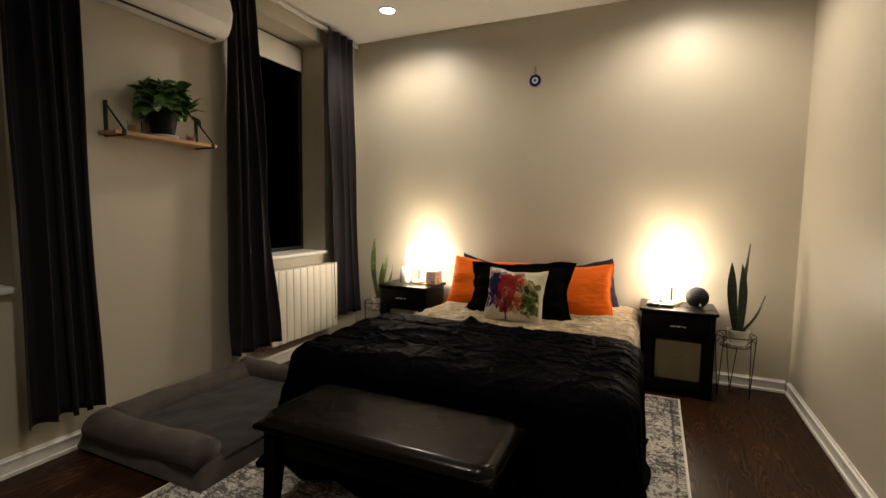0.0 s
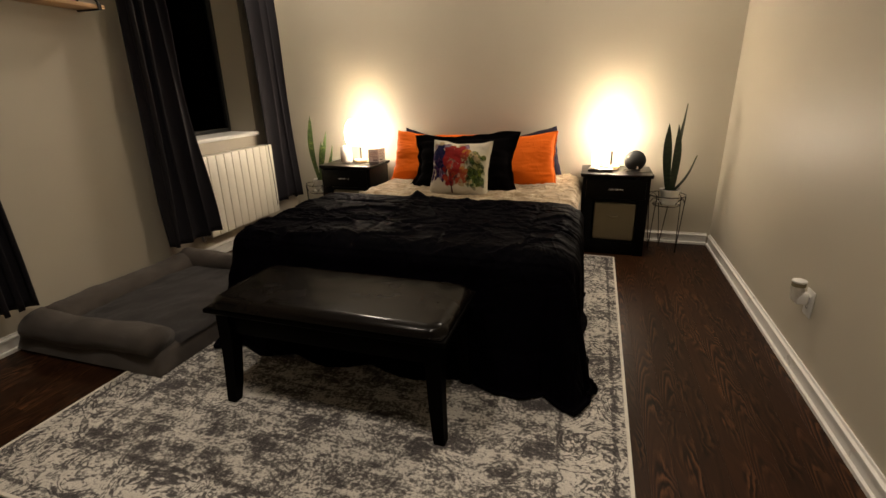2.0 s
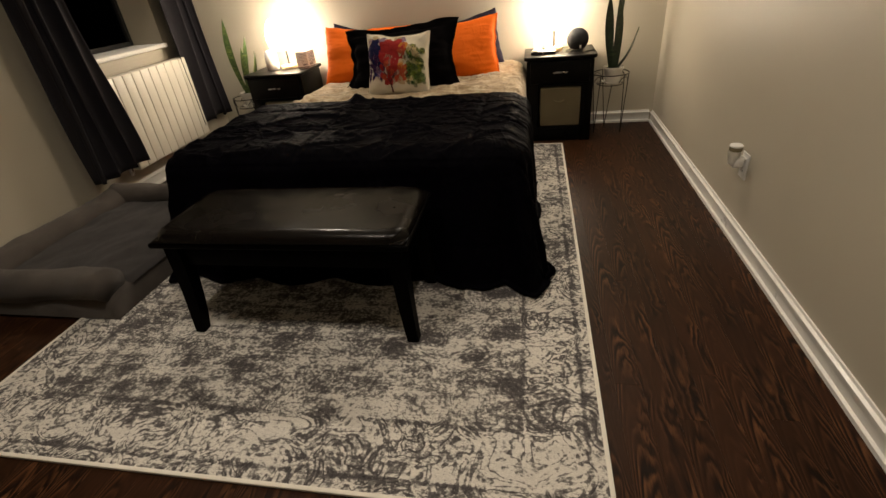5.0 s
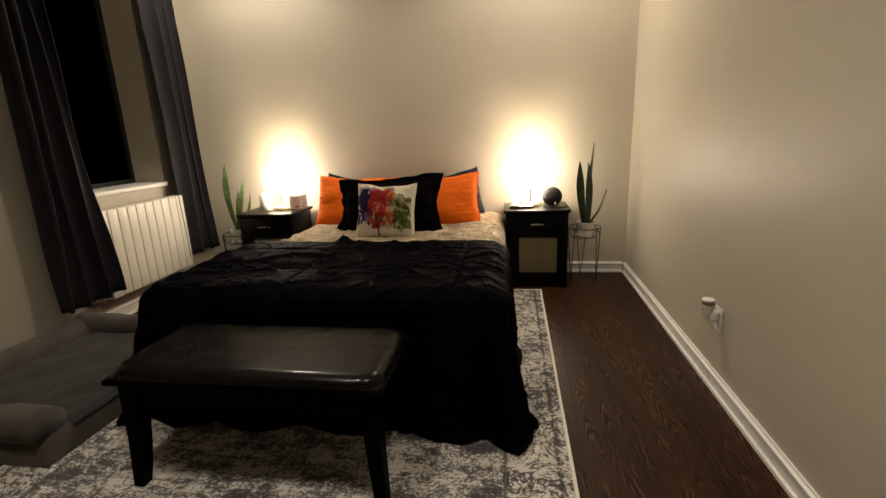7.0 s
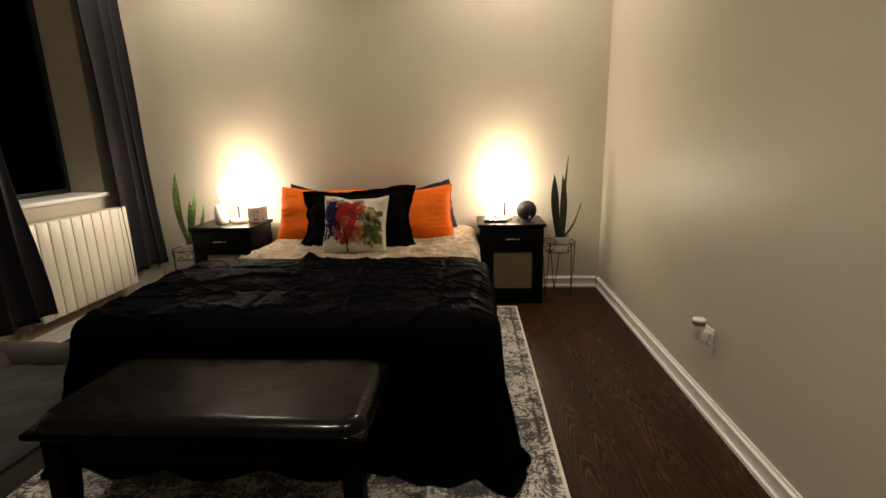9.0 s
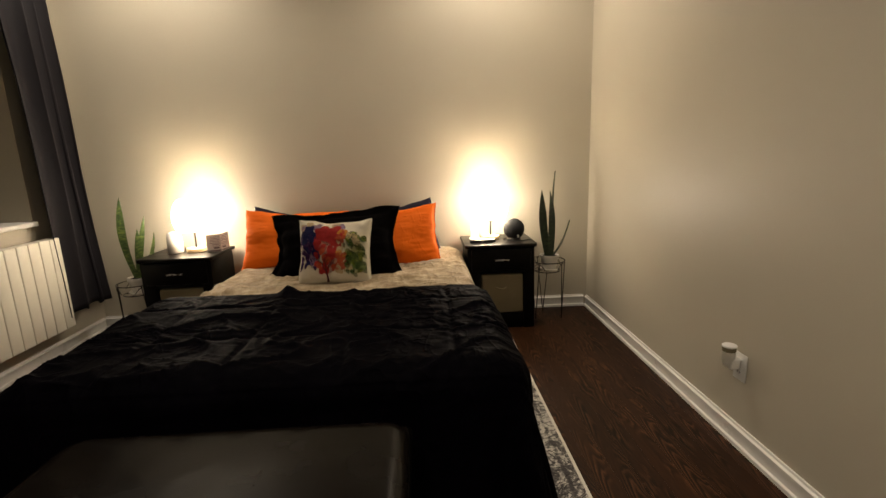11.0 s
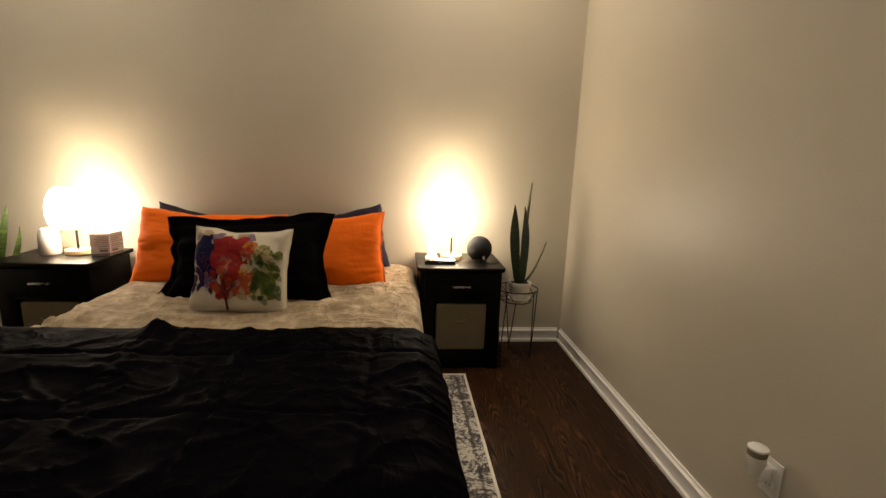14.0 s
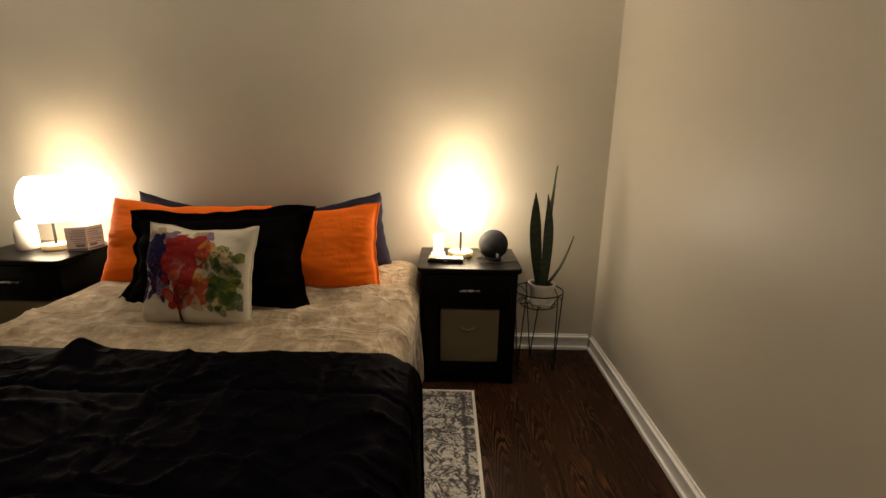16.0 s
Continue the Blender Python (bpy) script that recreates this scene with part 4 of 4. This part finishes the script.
def petal(bm, place, u, v, a, b, turn, lift, slot):
    rings = []
    for k in range(1, 4):
        r = k / 3
        ring_ = []
        for j in range(14):
            t = 2 * math.pi * j / 14
            x, y = a * r * math.cos(t), b * r * math.sin(t) * (1 + 0.25 * math.cos(t))
            x *= 1 + 0.10 * math.sin(3 * t + u * 40)
            uu, vv = u + x * math.cos(turn) - y * math.sin(turn), v + x * math.sin(turn) + y * math.cos(turn)
            ring_.append(bm.verts.new(place(min(0.97, max(0.03, uu)), min(0.97, max(0.03, vv)), True) + Vector((0, -lift, 0))))
        rings.append(ring_)
    mid = bm.verts.new(place(min(0.97, max(0.03, u)), min(0.97, max(0.03, v)), True) + Vector((0, -lift, 0)))
    faces = [bm.faces.new((mid, rings[0][j], rings[0][(j + 1) % 14])) for j in range(14)]
    for p, q in zip(rings, rings[1:]):
        faces += [bm.faces.new((p[j], p[(j + 1) % 14], q[(j + 1) % 14], q[j])) for j in range(14)]
    for f in faces:
        f.material_index = slot


def cushion_print(ob, place):
    names = list(TINTS)
    rng = random.Random(5)
    bm = bmesh.new()
    lift = 0.0012
    # cluster: how many, colours, middle and spread across the cloth, size of a petal
    clusters = [(7, ("plum_wash",), 0.20, 0.48, 0.09, 0.18, 0.10), (8, ("red_wash",), 0.46, 0.46, 0.10, 0.22, 0.11), (8, ("green_wash",), 0.76, 0.42, 0.10, 0.20, 0.10), (12, ("sand", "mauve"), 0.42, 0.83, 0.32, 0.05, 0.06), (14, ("mauve", "violet"), 0.16, 0.68, 0.11, 0.16, 0.06), (34, ("violet", "indigo", "violet"), 0.20, 0.47, 0.14, 0.24, 0.052),
                (10, ("indigo",), 0.23, 0.70, 0.09, 0.10, 0.070), (44, ("red", "coral", "red"), 0.46, 0.48, 0.15, 0.26, 0.062), (14, ("red",), 0.50, 0.74, 0.16, 0.08, 0.066),
                (16, ("coral", "sand"), 0.64, 0.45, 0.09, 0.24, 0.056), (12, ("amber", "coral"), 0.62, 0.52, 0.05, 0.26, 0.052), (54, ("olive", "green", "leaf", "green"), 0.78, 0.42, 0.14, 0.26, 0.050), (10, ("sand", "olive"), 0.80, 0.68, 0.12, 0.10, 0.055)]
    for count, colours, mu, mv, su, sv, size in clusters:
        for _ in range(count):
            lift += 0.00003
            s = size * rng.uniform(0.65, 1.2)
            petal(bm, place, 0.5 + 1.13 * (mu + su * rng.uniform(-1, 1) - 0.5), 0.5 + 1.12 * (mv + sv * rng.uniform(-1, 1) - 0.47), 1.08 * s, s * rng.uniform(0.55, 0.8), rng.uniform(0.6, 2.5), lift, names.index(rng.choice(colours)))

    def branch(u, v, turn, length, width, depth):
        nonlocal lift
        steps = 5
        for k in range(steps):
            lift += 0.00001
            petal(bm, place, u, v, length / steps * 0.85, width * (1 - 0.5 * k / steps), turn, lift, names.index("bark"))
            u, v, turn = u + math.cos(turn) * length / steps, v + math.sin(turn) * length / steps, turn + rng.uniform(-0.22, 0.22)
        if depth:
            for d in (-0.65, 0.05, 0.6):
                branch(u, v, turn + d + rng.uniform(-0.15, 0.15), length * 0.72, width * 0.5, depth - 1)

    lift += 0.0002
    branch(0.435, 0.045, 1.50, 0.17, 0.018, 2)
    part("tree_print", bm, list(TINTS.values()), ob, "watercolour tree with purple, red and green leaves", angle=180)


cushion_print(cushion, PLACES["throw_cushion"])


def piping(ob, place, r=0.0042):
    """A corded seam round the rim."""
    run = [(k / 30, 0.0) for k in range(30)] + [(1.0, k / 30) for k in range(30)] + [(1 - k / 30, 1.0) for k in range(30)] + [(0.0, 1 - k / 30) for k in range(30)]
    part("piping", tube([(place(u, v, True) + place(u, v, False)) / 2 for u, v in run], r, 8, True), M_CUSHION, ob, "corded cream edge", angle=180)


piping(cushion, PLACES["throw_cushion"])


# ---- plants ----
def blade(base, tip, width, bow, twist, seg=14):
    """A stiff strap leaf with a raised keel and pale margins."""
    bm = bmesh.new()
    base, tip, bow = Vector(base), Vector(tip), Vector(bow)
    rows = []
    for k in range(seg + 1):
        t = k / seg
        c = base.lerp(tip, t) + bow * math.sin(math.pi * t)
        d = (tip - base).normalized()
        side = Vector((math.cos(twist + 0.7 * t), math.sin(twist + 0.7 * t), 0))
        side = (side - d * side.dot(d)).normalized()
        n = d.cross(side)
        w = width * (0.55 + 0.75 * t) * (1 - t ** 5) ** 0.8 * (1.0 if t < 0.55 else 1 - (t - 0.55) ** 1.6 * 1.6) + 0.0006
        w = max(w, 0.0006)
        rows.append([bm.verts.new(c + side * w * a - n * 0.22 * w * abs(a) + n * 0.004 * o) for a, o in ((-1, 0), (-0.86, 0.2), (-0.4, 0.6), (0, 1), (0.4, 0.6), (0.86, 0.2), (1, 0), (0.5, -0.6), (-0.5, -0.6))])
    for a, b in zip(rows, rows[1:]):
        for k in range(9):
            f = bm.faces.new((a[k], a[(k + 1) % 9], b[(k + 1) % 9], b[k]))
            f.material_index = 1 if k in (0, 5) else 0
    bm.faces.new(rows[0])
    bm.faces.new(rows[-1])
    return bm


def potted_snake_plant(x, y, z, leaves, label, skin):
    p = thing("snake_plant", pose(x, y, z), label, "potted plant", "snake plants beside the bed")
    part("pot", lathe([(r * 0.91, h) for r, h in ((0.0, 0.010), (0.052, 0.010), (0.056, 0.014), (0.070, 0.094), (0.077, 0.096), (0.078, 0.114), (0.072, 0.114), (0.069, 0.098), (0.0, 0.098))], 40), M_POT, p, "white ceramic pot")
    part("saucer", lathe([(0.0, 0.0), (0.060, 0.0), (0.074, 0.014), (0.070, 0.015), (0.057, 0.005), (0.0, 0.005)], 40), M_POT, p, "white saucer")
    part("soil", lathe([(0.0, 0.106), (0.03, 0.104), (0.0628, 0.101)], 24), M_SOIL, p, "dark soil")
    for base, tip, w, bow, tw in leaves:
        part("leaf", blade(base, tip, w * (1.45 if skin is M_SNAKE else 1.0), bow, tw), [skin, M_SNAKE_EDGE], p)
    return p


def plant_stand(x, y, zr):
    s = thing("plant_stand", pose(x, y, 0), "bronzed wire plant stand with thin hairpin legs", "plant stand", "wire plant stands")
    part("top_ring", ring(0, 0, zr, 0.127, 0.0036), M_WIRE, s)
    part("shelf_ring", ring(0, 0, zr - 0.075, 0.092, 0.0034), M_WIRE, s)
    part("cross_bar", tube([(-0.092, 0, zr - 0.075), (0.092, 0, zr - 0.075)], 0.0028, 6), M_WIRE, s)
    part("cross_bar", tube([(0, -0.092, zr - 0.0745), (0, 0.092, zr - 0.0745)], 0.0028, 6), M_WIRE, s)
    for k in range(4):
        a = math.pi / 4 + k * math.pi / 2
        pts = []
        for j in range(9):
            t = -0.42 + 0.84 * j / 8
            pts.append((0.127 * math.cos(a + t) * (0.98 - 0.02 * abs(t)), 0.127 * math.sin(a + t), zr - 0.065 + 0.055 * math.cos(t * 3.2)))
        part("arch", tube(pts, 0.0026, 6), M_WIRE, s)
    for k in range(3):
        a = math.pi / 2 + k * 2 * math.pi / 3
        foot = Vector((0.112 * math.cos(a), 0.112 * math.sin(a), 0.004))
        for d in (-0.36, 0.36):
            top = Vector((0.126 * math.cos(a + d), 0.126 * math.sin(a + d), zr))
            part("leg_wire", tube([top, top.lerp(foot, 0.5), foot], 0.0032, 6), M_WIRE, s)
    return s


plant_stand(0.535, 3.29, 0.435)
potted_snake_plant(0.55, 3.29, 0.3635, [((0.0, 0.0, 0.10), (0.045, 0.03, 0.715), 0.020, (-0.012, 0, 0), 0.5), ((-0.015, -0.01, 0.10), (-0.065, -0.02, 0.585), 0.023, (-0.012, 0, 0), -0.2),
                   ((0.005, -0.012, 0.10), (0.0, -0.005, 0.575), 0.024, (0.008, 0, 0), 0.1), ((0.015, -0.01, 0.10), (0.145, -0.01, 0.365), 0.020, (0.012, 0, -0.012), 0.7), ((-0.005, 0.015, 0.10), (0.02, 0.03, 0.42), 0.018, (0, 0, 0), 0.9)],
                   "snake plant with dark upright leaves in a white pot", M_SNAKE)
plant_stand(-2.385, 3.24, 0.415)
potted_snake_plant(-2.37, 3.24, 0.3435, [((-0.01, 0, 0.10), (-0.045, 0.0, 0.67), 0.026, (-0.035, 0, 0), 0.1), ((0.01, 0.0, 0.10), (0.095, 0.01, 0.535), 0.020, (-0.01, 0, 0), 0.4),
                   ((0.02, 0.0, 0.10), (0.145, 0.01, 0.42), 0.018, (0.02, 0, 0), 0.8), ((-0.005, 0.01, 0.10), (0.03, 0.02, 0.45), 0.020, (0, 0, 0), 0.2)],
                   "snake plant with yellow-green leaves, lamplight in their colour, in a white pot", M_SNAKE_LIT)


def heart_leaf():
    bm = bmesh.new()
    rows = []
    for k in range(9):
        t = k / 8
        w = 0.026 * (math.sin(math.pi * min(1, t * 0.92 + 0.10)) ** 0.75) * (1 - 0.35 * t) + 0.0004
        z = 0.010 * math.sin(t * 2.6) - 0.016 * t * t
        rows.append([bm.verts.new((0.072 * t - (0.010 if a and t < 0.05 else 0), a * w, z - 0.18 * w * abs(a) + o)) for a, o in ((-1, 0.0), (-0.5, 0.0016), (0, -0.0012), (0.5, 0.0016), (1, 0.0))])
    for a, b in zip(rows, rows[1:]):
        for k in range(4):
            bm.faces.new((a[k], a[k + 1], b[k + 1], b[k]))
    return bm


def pothos():
    p = thing("pothos_plant", WIN @ pose(0.082, -2.140, 1.6885), "leafy green pothos in a black pot on the wall shelf", "potted plant")
    part("saucer", lathe([(0.0, 0.0), (0.072, 0.0), (0.082, 0.014), (0.079, 0.015), (0.070, 0.004), (0.0, 0.004)], 36), M_POT, p, "white saucer")
    part("pot", lathe([(0.0, 0.005), (0.055, 0.005), (0.058, 0.010), (0.080, 0.130), (0.083, 0.140), (0.078, 0.140), (0.074, 0.115), (0.0, 0.115)], 36), M_POT_DARK, p, "black pot")
    part("soil", lathe([(0.0, 0.119), (0.073, 0.117)], 24), M_SOIL, p, "dark soil")
    rng = random.Random(12)
    first = None
    for k in range(185):
        a, e = rng.uniform(0, 2 * math.pi), rng.uniform(0.0, 1.45)
        reach = rng.uniform(0.04, 0.165) * (1.0 if math.cos(a) > -0.2 else 0.5)
        c = Vector((reach * math.cos(a) * math.cos(e) * 0.85, reach * math.sin(a) * math.cos(e) * 1.12, 0.140 + 0.20 * math.sin(e) * rng.uniform(0.35, 1.0)))
        if c.x < -0.062:
            c.x = -0.062
        if first is None:
            f = first = part("leaf", heart_leaf(), M_POTHOS, p, angle=180)
        else:
            f = new("leaf", first.data)
            f.parent = p
        s = rng.uniform(0.95, 1.55)
        f.matrix_local = Matrix.Translation(c) @ Euler((rng.uniform(-0.9, 0.9), rng.uniform(-0.9, 0.9), a + rng.uniform(-0.7, 0.7))).to_matrix().to_4x4() @ Matrix.Scale(s, 4)
        if k % 4 == 0:
            part("stalk", tube([(0.012 * math.cos(a), 0.012 * math.sin(a), 0.115), (c.x * 0.5, c.y * 0.5, 0.12 + (c.z - 0.12) * 0.75), c], 0.0017, 5), M_POTHOS, p)
    sprig = Vector((0.0, -0.10, 0.30))
    part("stalk", tube([(0, -0.01, 0.115), (0.0, -0.07, 0.22), sprig], 0.0018, 5), M_POTHOS, p)
    for k in range(4):
        f = new("leaf", first.data)
        f.parent = p
        f.matrix_local = Matrix.Translation(sprig + Vector((0, 0.012 * (k % 2), -0.02 * k))) @ Euler((0.3 * k, -1.0, 1.4 + 1.5 * k)).to_matrix().to_4x4() @ Matrix.Scale(0.8, 4)
    return p


pothos()


def candle_jar(s, d, r, h, wax, label):
    j = thing("candle_jar", WIN @ pose(d, s, 1.6885), label, "candle", "candle jars on the shelf")
    part("jar", lathe([(0.0, 0.0), (r, 0.0), (r + 0.001, 0.003), (r + 0.001, h), (r - 0.002, h), (r - 0.002, 0.005), (0.0, 0.005)], 28), M_GLASS, j, "clear glass jar")
    part("wax", lathe([(0.0, 0.0055), (r - 0.0025, 0.0055), (r - 0.0025, h * 0.62), (0.0, h * 0.60)], 28), wax, j, "candle wax")
    part("wick", tube([(0, 0, h * 0.6), (0, 0.001, h * 0.6 + 0.009)], 0.0012, 5), M_DARK, j)


candle_jar(-2.315, 0.09, 0.034, 0.070, M_PALE_WOOD, "small clear glass candle jar on the shelf")
candle_jar(-1.955, 0.085, 0.027, 0.052, M_PINK, "small pink candle in glass on the shelf")


# ---- small things ----
def eye_amulet():
    a = thing("wall_amulet", pose(-0.992, YB, 2.385), "round blue glass eye amulet hanging on the wall", "amulet")
    def disc(r, d):
        b = lathe([(0.0, d), (r * 0.85, d), (r, d - 0.003), (r, 0.002)], 40)
        bmesh.ops.rotate(b, verts=b.verts, cent=(0, 0, 0), matrix=Euler((radians(90), 0, 0)).to_matrix())
        return b
    part("disc", disc(0.050, 0.010), M_COBALT, a, "dark cobalt glass disc")
    part("white_ring", disc(0.027, 0.012), M_EYE_WHITE, a)
    part("iris", disc(0.018, 0.0135), M_EYE_BLUE, a)
    part("pupil", disc(0.009, 0.015), M_DARK, a)
    part("cord", tube([(-0.004, -0.006, 0.050), (-0.003, -0.005, 0.09), (0, -0.004, 0.118), (0.003, -0.005, 0.09), (0.004, -0.006, 0.050)], 0.0022, 6), M_INK, a, "twisted hanging cord")
    part("bead", lathe([(0.0, 0.052), (0.007, 0.056), (0.008, 0.061), (0.006, 0.067), (0.0, 0.070)], 14), M_EYE_WHITE, a)
    part("nail", tube([(0, 0, 0.118), (0, -0.010, 0.119)], 0.0025, 8), M_STEEL, a)


eye_amulet()


def outlet():
    o = thing("wall_outlet", EAST @ pose(0, 1.683 - YB, 0.338), "white double wall outlet low on the wall", "outlet")
    part("plate", bbox(-0.006, 0.0, -0.037, 0.037, -0.058, 0.058, 0.003), M_WHITE_PLASTIC, o)
    for z in (-0.022, 0.022):
        sock = part("socket", bbox(-0.008, -0.005, -0.017, 0.017, z - 0.014, z + 0.014, 0.001), M_WHITE_PLASTIC, o)
        for y in (-0.007, 0.007):
            part("slot", bbox(-0.0086, -0.0079, y - 0.001, y + 0.001, z - 0.004, z + 0.005), M_DARK, sock)
    part("screw", bbox(-0.0072, -0.0058, -0.003, 0.003, -0.003, 0.003, 0.0006), M_STEEL, o)
    f = thing("air_freshener", EAST @ pose(-0.009, 1.69 - YB, 0.360), "white plug-in air freshener in the wall outlet", "air freshener")
    part("plug_body", bbox(-0.048, 0.0, -0.022, 0.022, -0.030, 0.020, 0.010, 3), M_WHITE_PLASTIC, f)
    part("bottle", lathe([(0.0, -0.018), (0.014, -0.018), (0.020, -0.010), (0.024, 0.018), (0.026, 0.038), (0.023, 0.046)], 28, -0.042), M_FROSTED, f, "rounded white body")
    part("band", lathe([(0.0235, 0.046), (0.0255, 0.047), (0.0265, 0.062), (0.0255, 0.064)], 28, -0.042), M_BIN, f, "tan collar")
    part("cap", lathe([(0.0255, 0.064), (0.0275, 0.066), (0.0275, 0.071), (0.024, 0.074), (0.0, 0.075)], 28, -0.042), M_WHITE_PLASTIC, f, "round white cap")


outlet()

TABLE = 0.61


def speaker():
    s = thing("smart_speaker", pose(0.285, 3.27, TABLE), "round charcoal mesh smart speaker", "speaker")
    r = 0.075
    part("body", lathe([(0.0, 0.004)] + [(r * math.sin(math.pi * k / 24), 0.072 - r * math.cos(math.pi * k / 24)) for k in range(5, 24)] + [(0.0, 0.147)], 48), M_SPEAKER, s, "charcoal woven mesh ball")
    part("foot", lathe([(0.0, 0.0), (0.045, 0.0), (0.047, 0.004), (0.044, 0.010), (0.0, 0.010)], 32), M_BLACK_PLASTIC, s)
    part("light_mark", bbox(0.010, 0.022, -0.071, -0.063, 0.020, 0.040, 0.003), M_WHITE_PLASTIC, s, "small pale mark")
    pts = [(-0.03 - 0.05 * math.sin(k / 16 * math.pi), 0.03 - 0.12 * k / 16, 0.0035) for k in range(9)]
    pts += [(-0.08 + 0.195 * k / 10, -0.035 - 0.055 * math.sin(k / 10 * math.pi) - 0.02 * k / 10, 0.0035) for k in range(1, 11)]
    part("cable", tube(pts, 0.0026, 6), M_BLACK_PLASTIC, s, "thin black power cable")


speaker()


def charger():
    c = thing("phone_charger", pose(0.005, 3.30, TABLE), "white upright wireless phone charger", "charger")
    b = bbox(-0.028, 0.028, -0.005, 0.005, 0.004, 0.112, 0.0045, 3)
    bmesh.ops.rotate(b, verts=b.verts, cent=(0, 0, 0), matrix=Euler((radians(-18), 0, 0)).to_matrix())
    part("back_rest", b, M_WHITE_PLASTIC, c)
    part("base", bbox(-0.037, 0.037, -0.035, 0.045, 0.0, 0.010, 0.004, 3), M_WHITE_PLASTIC, c)
    t = thing("remote_case", pose(0.045, 3.185, TABLE, 0, 0, -2), "flat black case with a silver lid", "case")
    part("case", bbox(-0.087, 0.087, -0.028, 0.028, 0.0, 0.016, 0.003), M_BLACK_PLASTIC, t)
    part("lid", bbox(-0.085, 0.085, -0.026, 0.030, 0.0165, 0.0235, 0.003), M_STEEL, t, "silver lid")
    part("latch", bbox(-0.008, 0.008, -0.030, -0.027, 0.007, 0.013, 0.001), M_STEEL, t)


charger()


def left_table_things():
    h = thing("diffuser", pose(-2.115, 3.29, TABLE), "white cylindrical aroma diffuser on the night stand", "diffuser")
    part("tank", lathe([(0.0, 0.0), (0.048, 0.0), (0.051, 0.004), (0.050, 0.085), (0.045, 0.125), (0.036, 0.140)], 40), M_WHITE_PLASTIC, h)
    part("top", lathe([(0.036, 0.140), (0.030, 0.145), (0.010, 0.147), (0.0, 0.146)], 40), M_POT, h)
    c = thing("booklet", pose(-1.793, 3.275, TABLE), "small printed booklet standing open beside the lamp", "booklet")
    rng = random.Random(3)
    for name, turn, length, face in (("front_cover", 202, 0.088, 1), ("back_cover", 80, 0.098, -1)):
        way = Euler((0, 0, radians(turn))).to_matrix()

        def leaf(x0, x1, y0, y1, z0, z1):
            b = bbox(x0, x1, y0, y1, z0, z1)
            bmesh.ops.rotate(b, verts=b.verts, cent=(0, 0, 0), matrix=way)
            return b
        panel = part(name, leaf(0.001, length, -0.0012, 0.0012, 0.0, 0.122), M_CARD, c)
        near, far = sorted((face * 0.0014, face * 0.0018))
        for z in (0.104, 0.093, 0.083, 0.073, 0.060, 0.050, 0.038):
            part("print_line", leaf(0.006, length * rng.uniform(0.6, 0.93), near, far, z - 0.0015, z + 0.0015), M_INK, panel)
        part("picture", leaf(length * 0.12, length * 0.55, near, far, 0.020, 0.032), M_INK, panel, "dark printed picture")
        part("colour_band", leaf(0.002, length - 0.001, near, far, 0.002, 0.012), M_INK, panel)


left_table_things()


# ---- floor boards ----
floor = structure(finish("floor", bbox(XL - 0.6, XR + T, YF - T, YB + T, -0.10, -0.012), M_DARK, smooth=False), "dark walnut-stained oak strip floor", "floor")
BOARD = 0.083
rng = random.Random(7)
lengths = (0.9, 1.25, 1.6, 2.1)
board_mesh = {}
for n in lengths:
    b = bbox(-BOARD / 2 + 0.0001, BOARD / 2 - 0.0001, 0.0001, n - 0.0001, -0.012, 0.0)
    bmesh.ops.bevel(b, geom=[e for e in b.edges if all(v.co.z > -0.001 for v in e.verts)], offset=0.0003, segments=1, affect="EDGES")
    ob = finish("plank", b, M_OAK, floor, smooth=False)
    board_mesh[n] = ob.data
    bpy.data.objects.remove(ob)
x = XR - BOARD / 2
while x > XL - 0.02:
    y = YF - rng.random() * 0.8
    while y < YB:
        n = rng.choice(lengths)
        o = new("plank", board_mesh[n])
        o.parent, o.location = floor, (x, y, rng.uniform(-0.0004, 0.0))
        y += n
    x -= BOARD
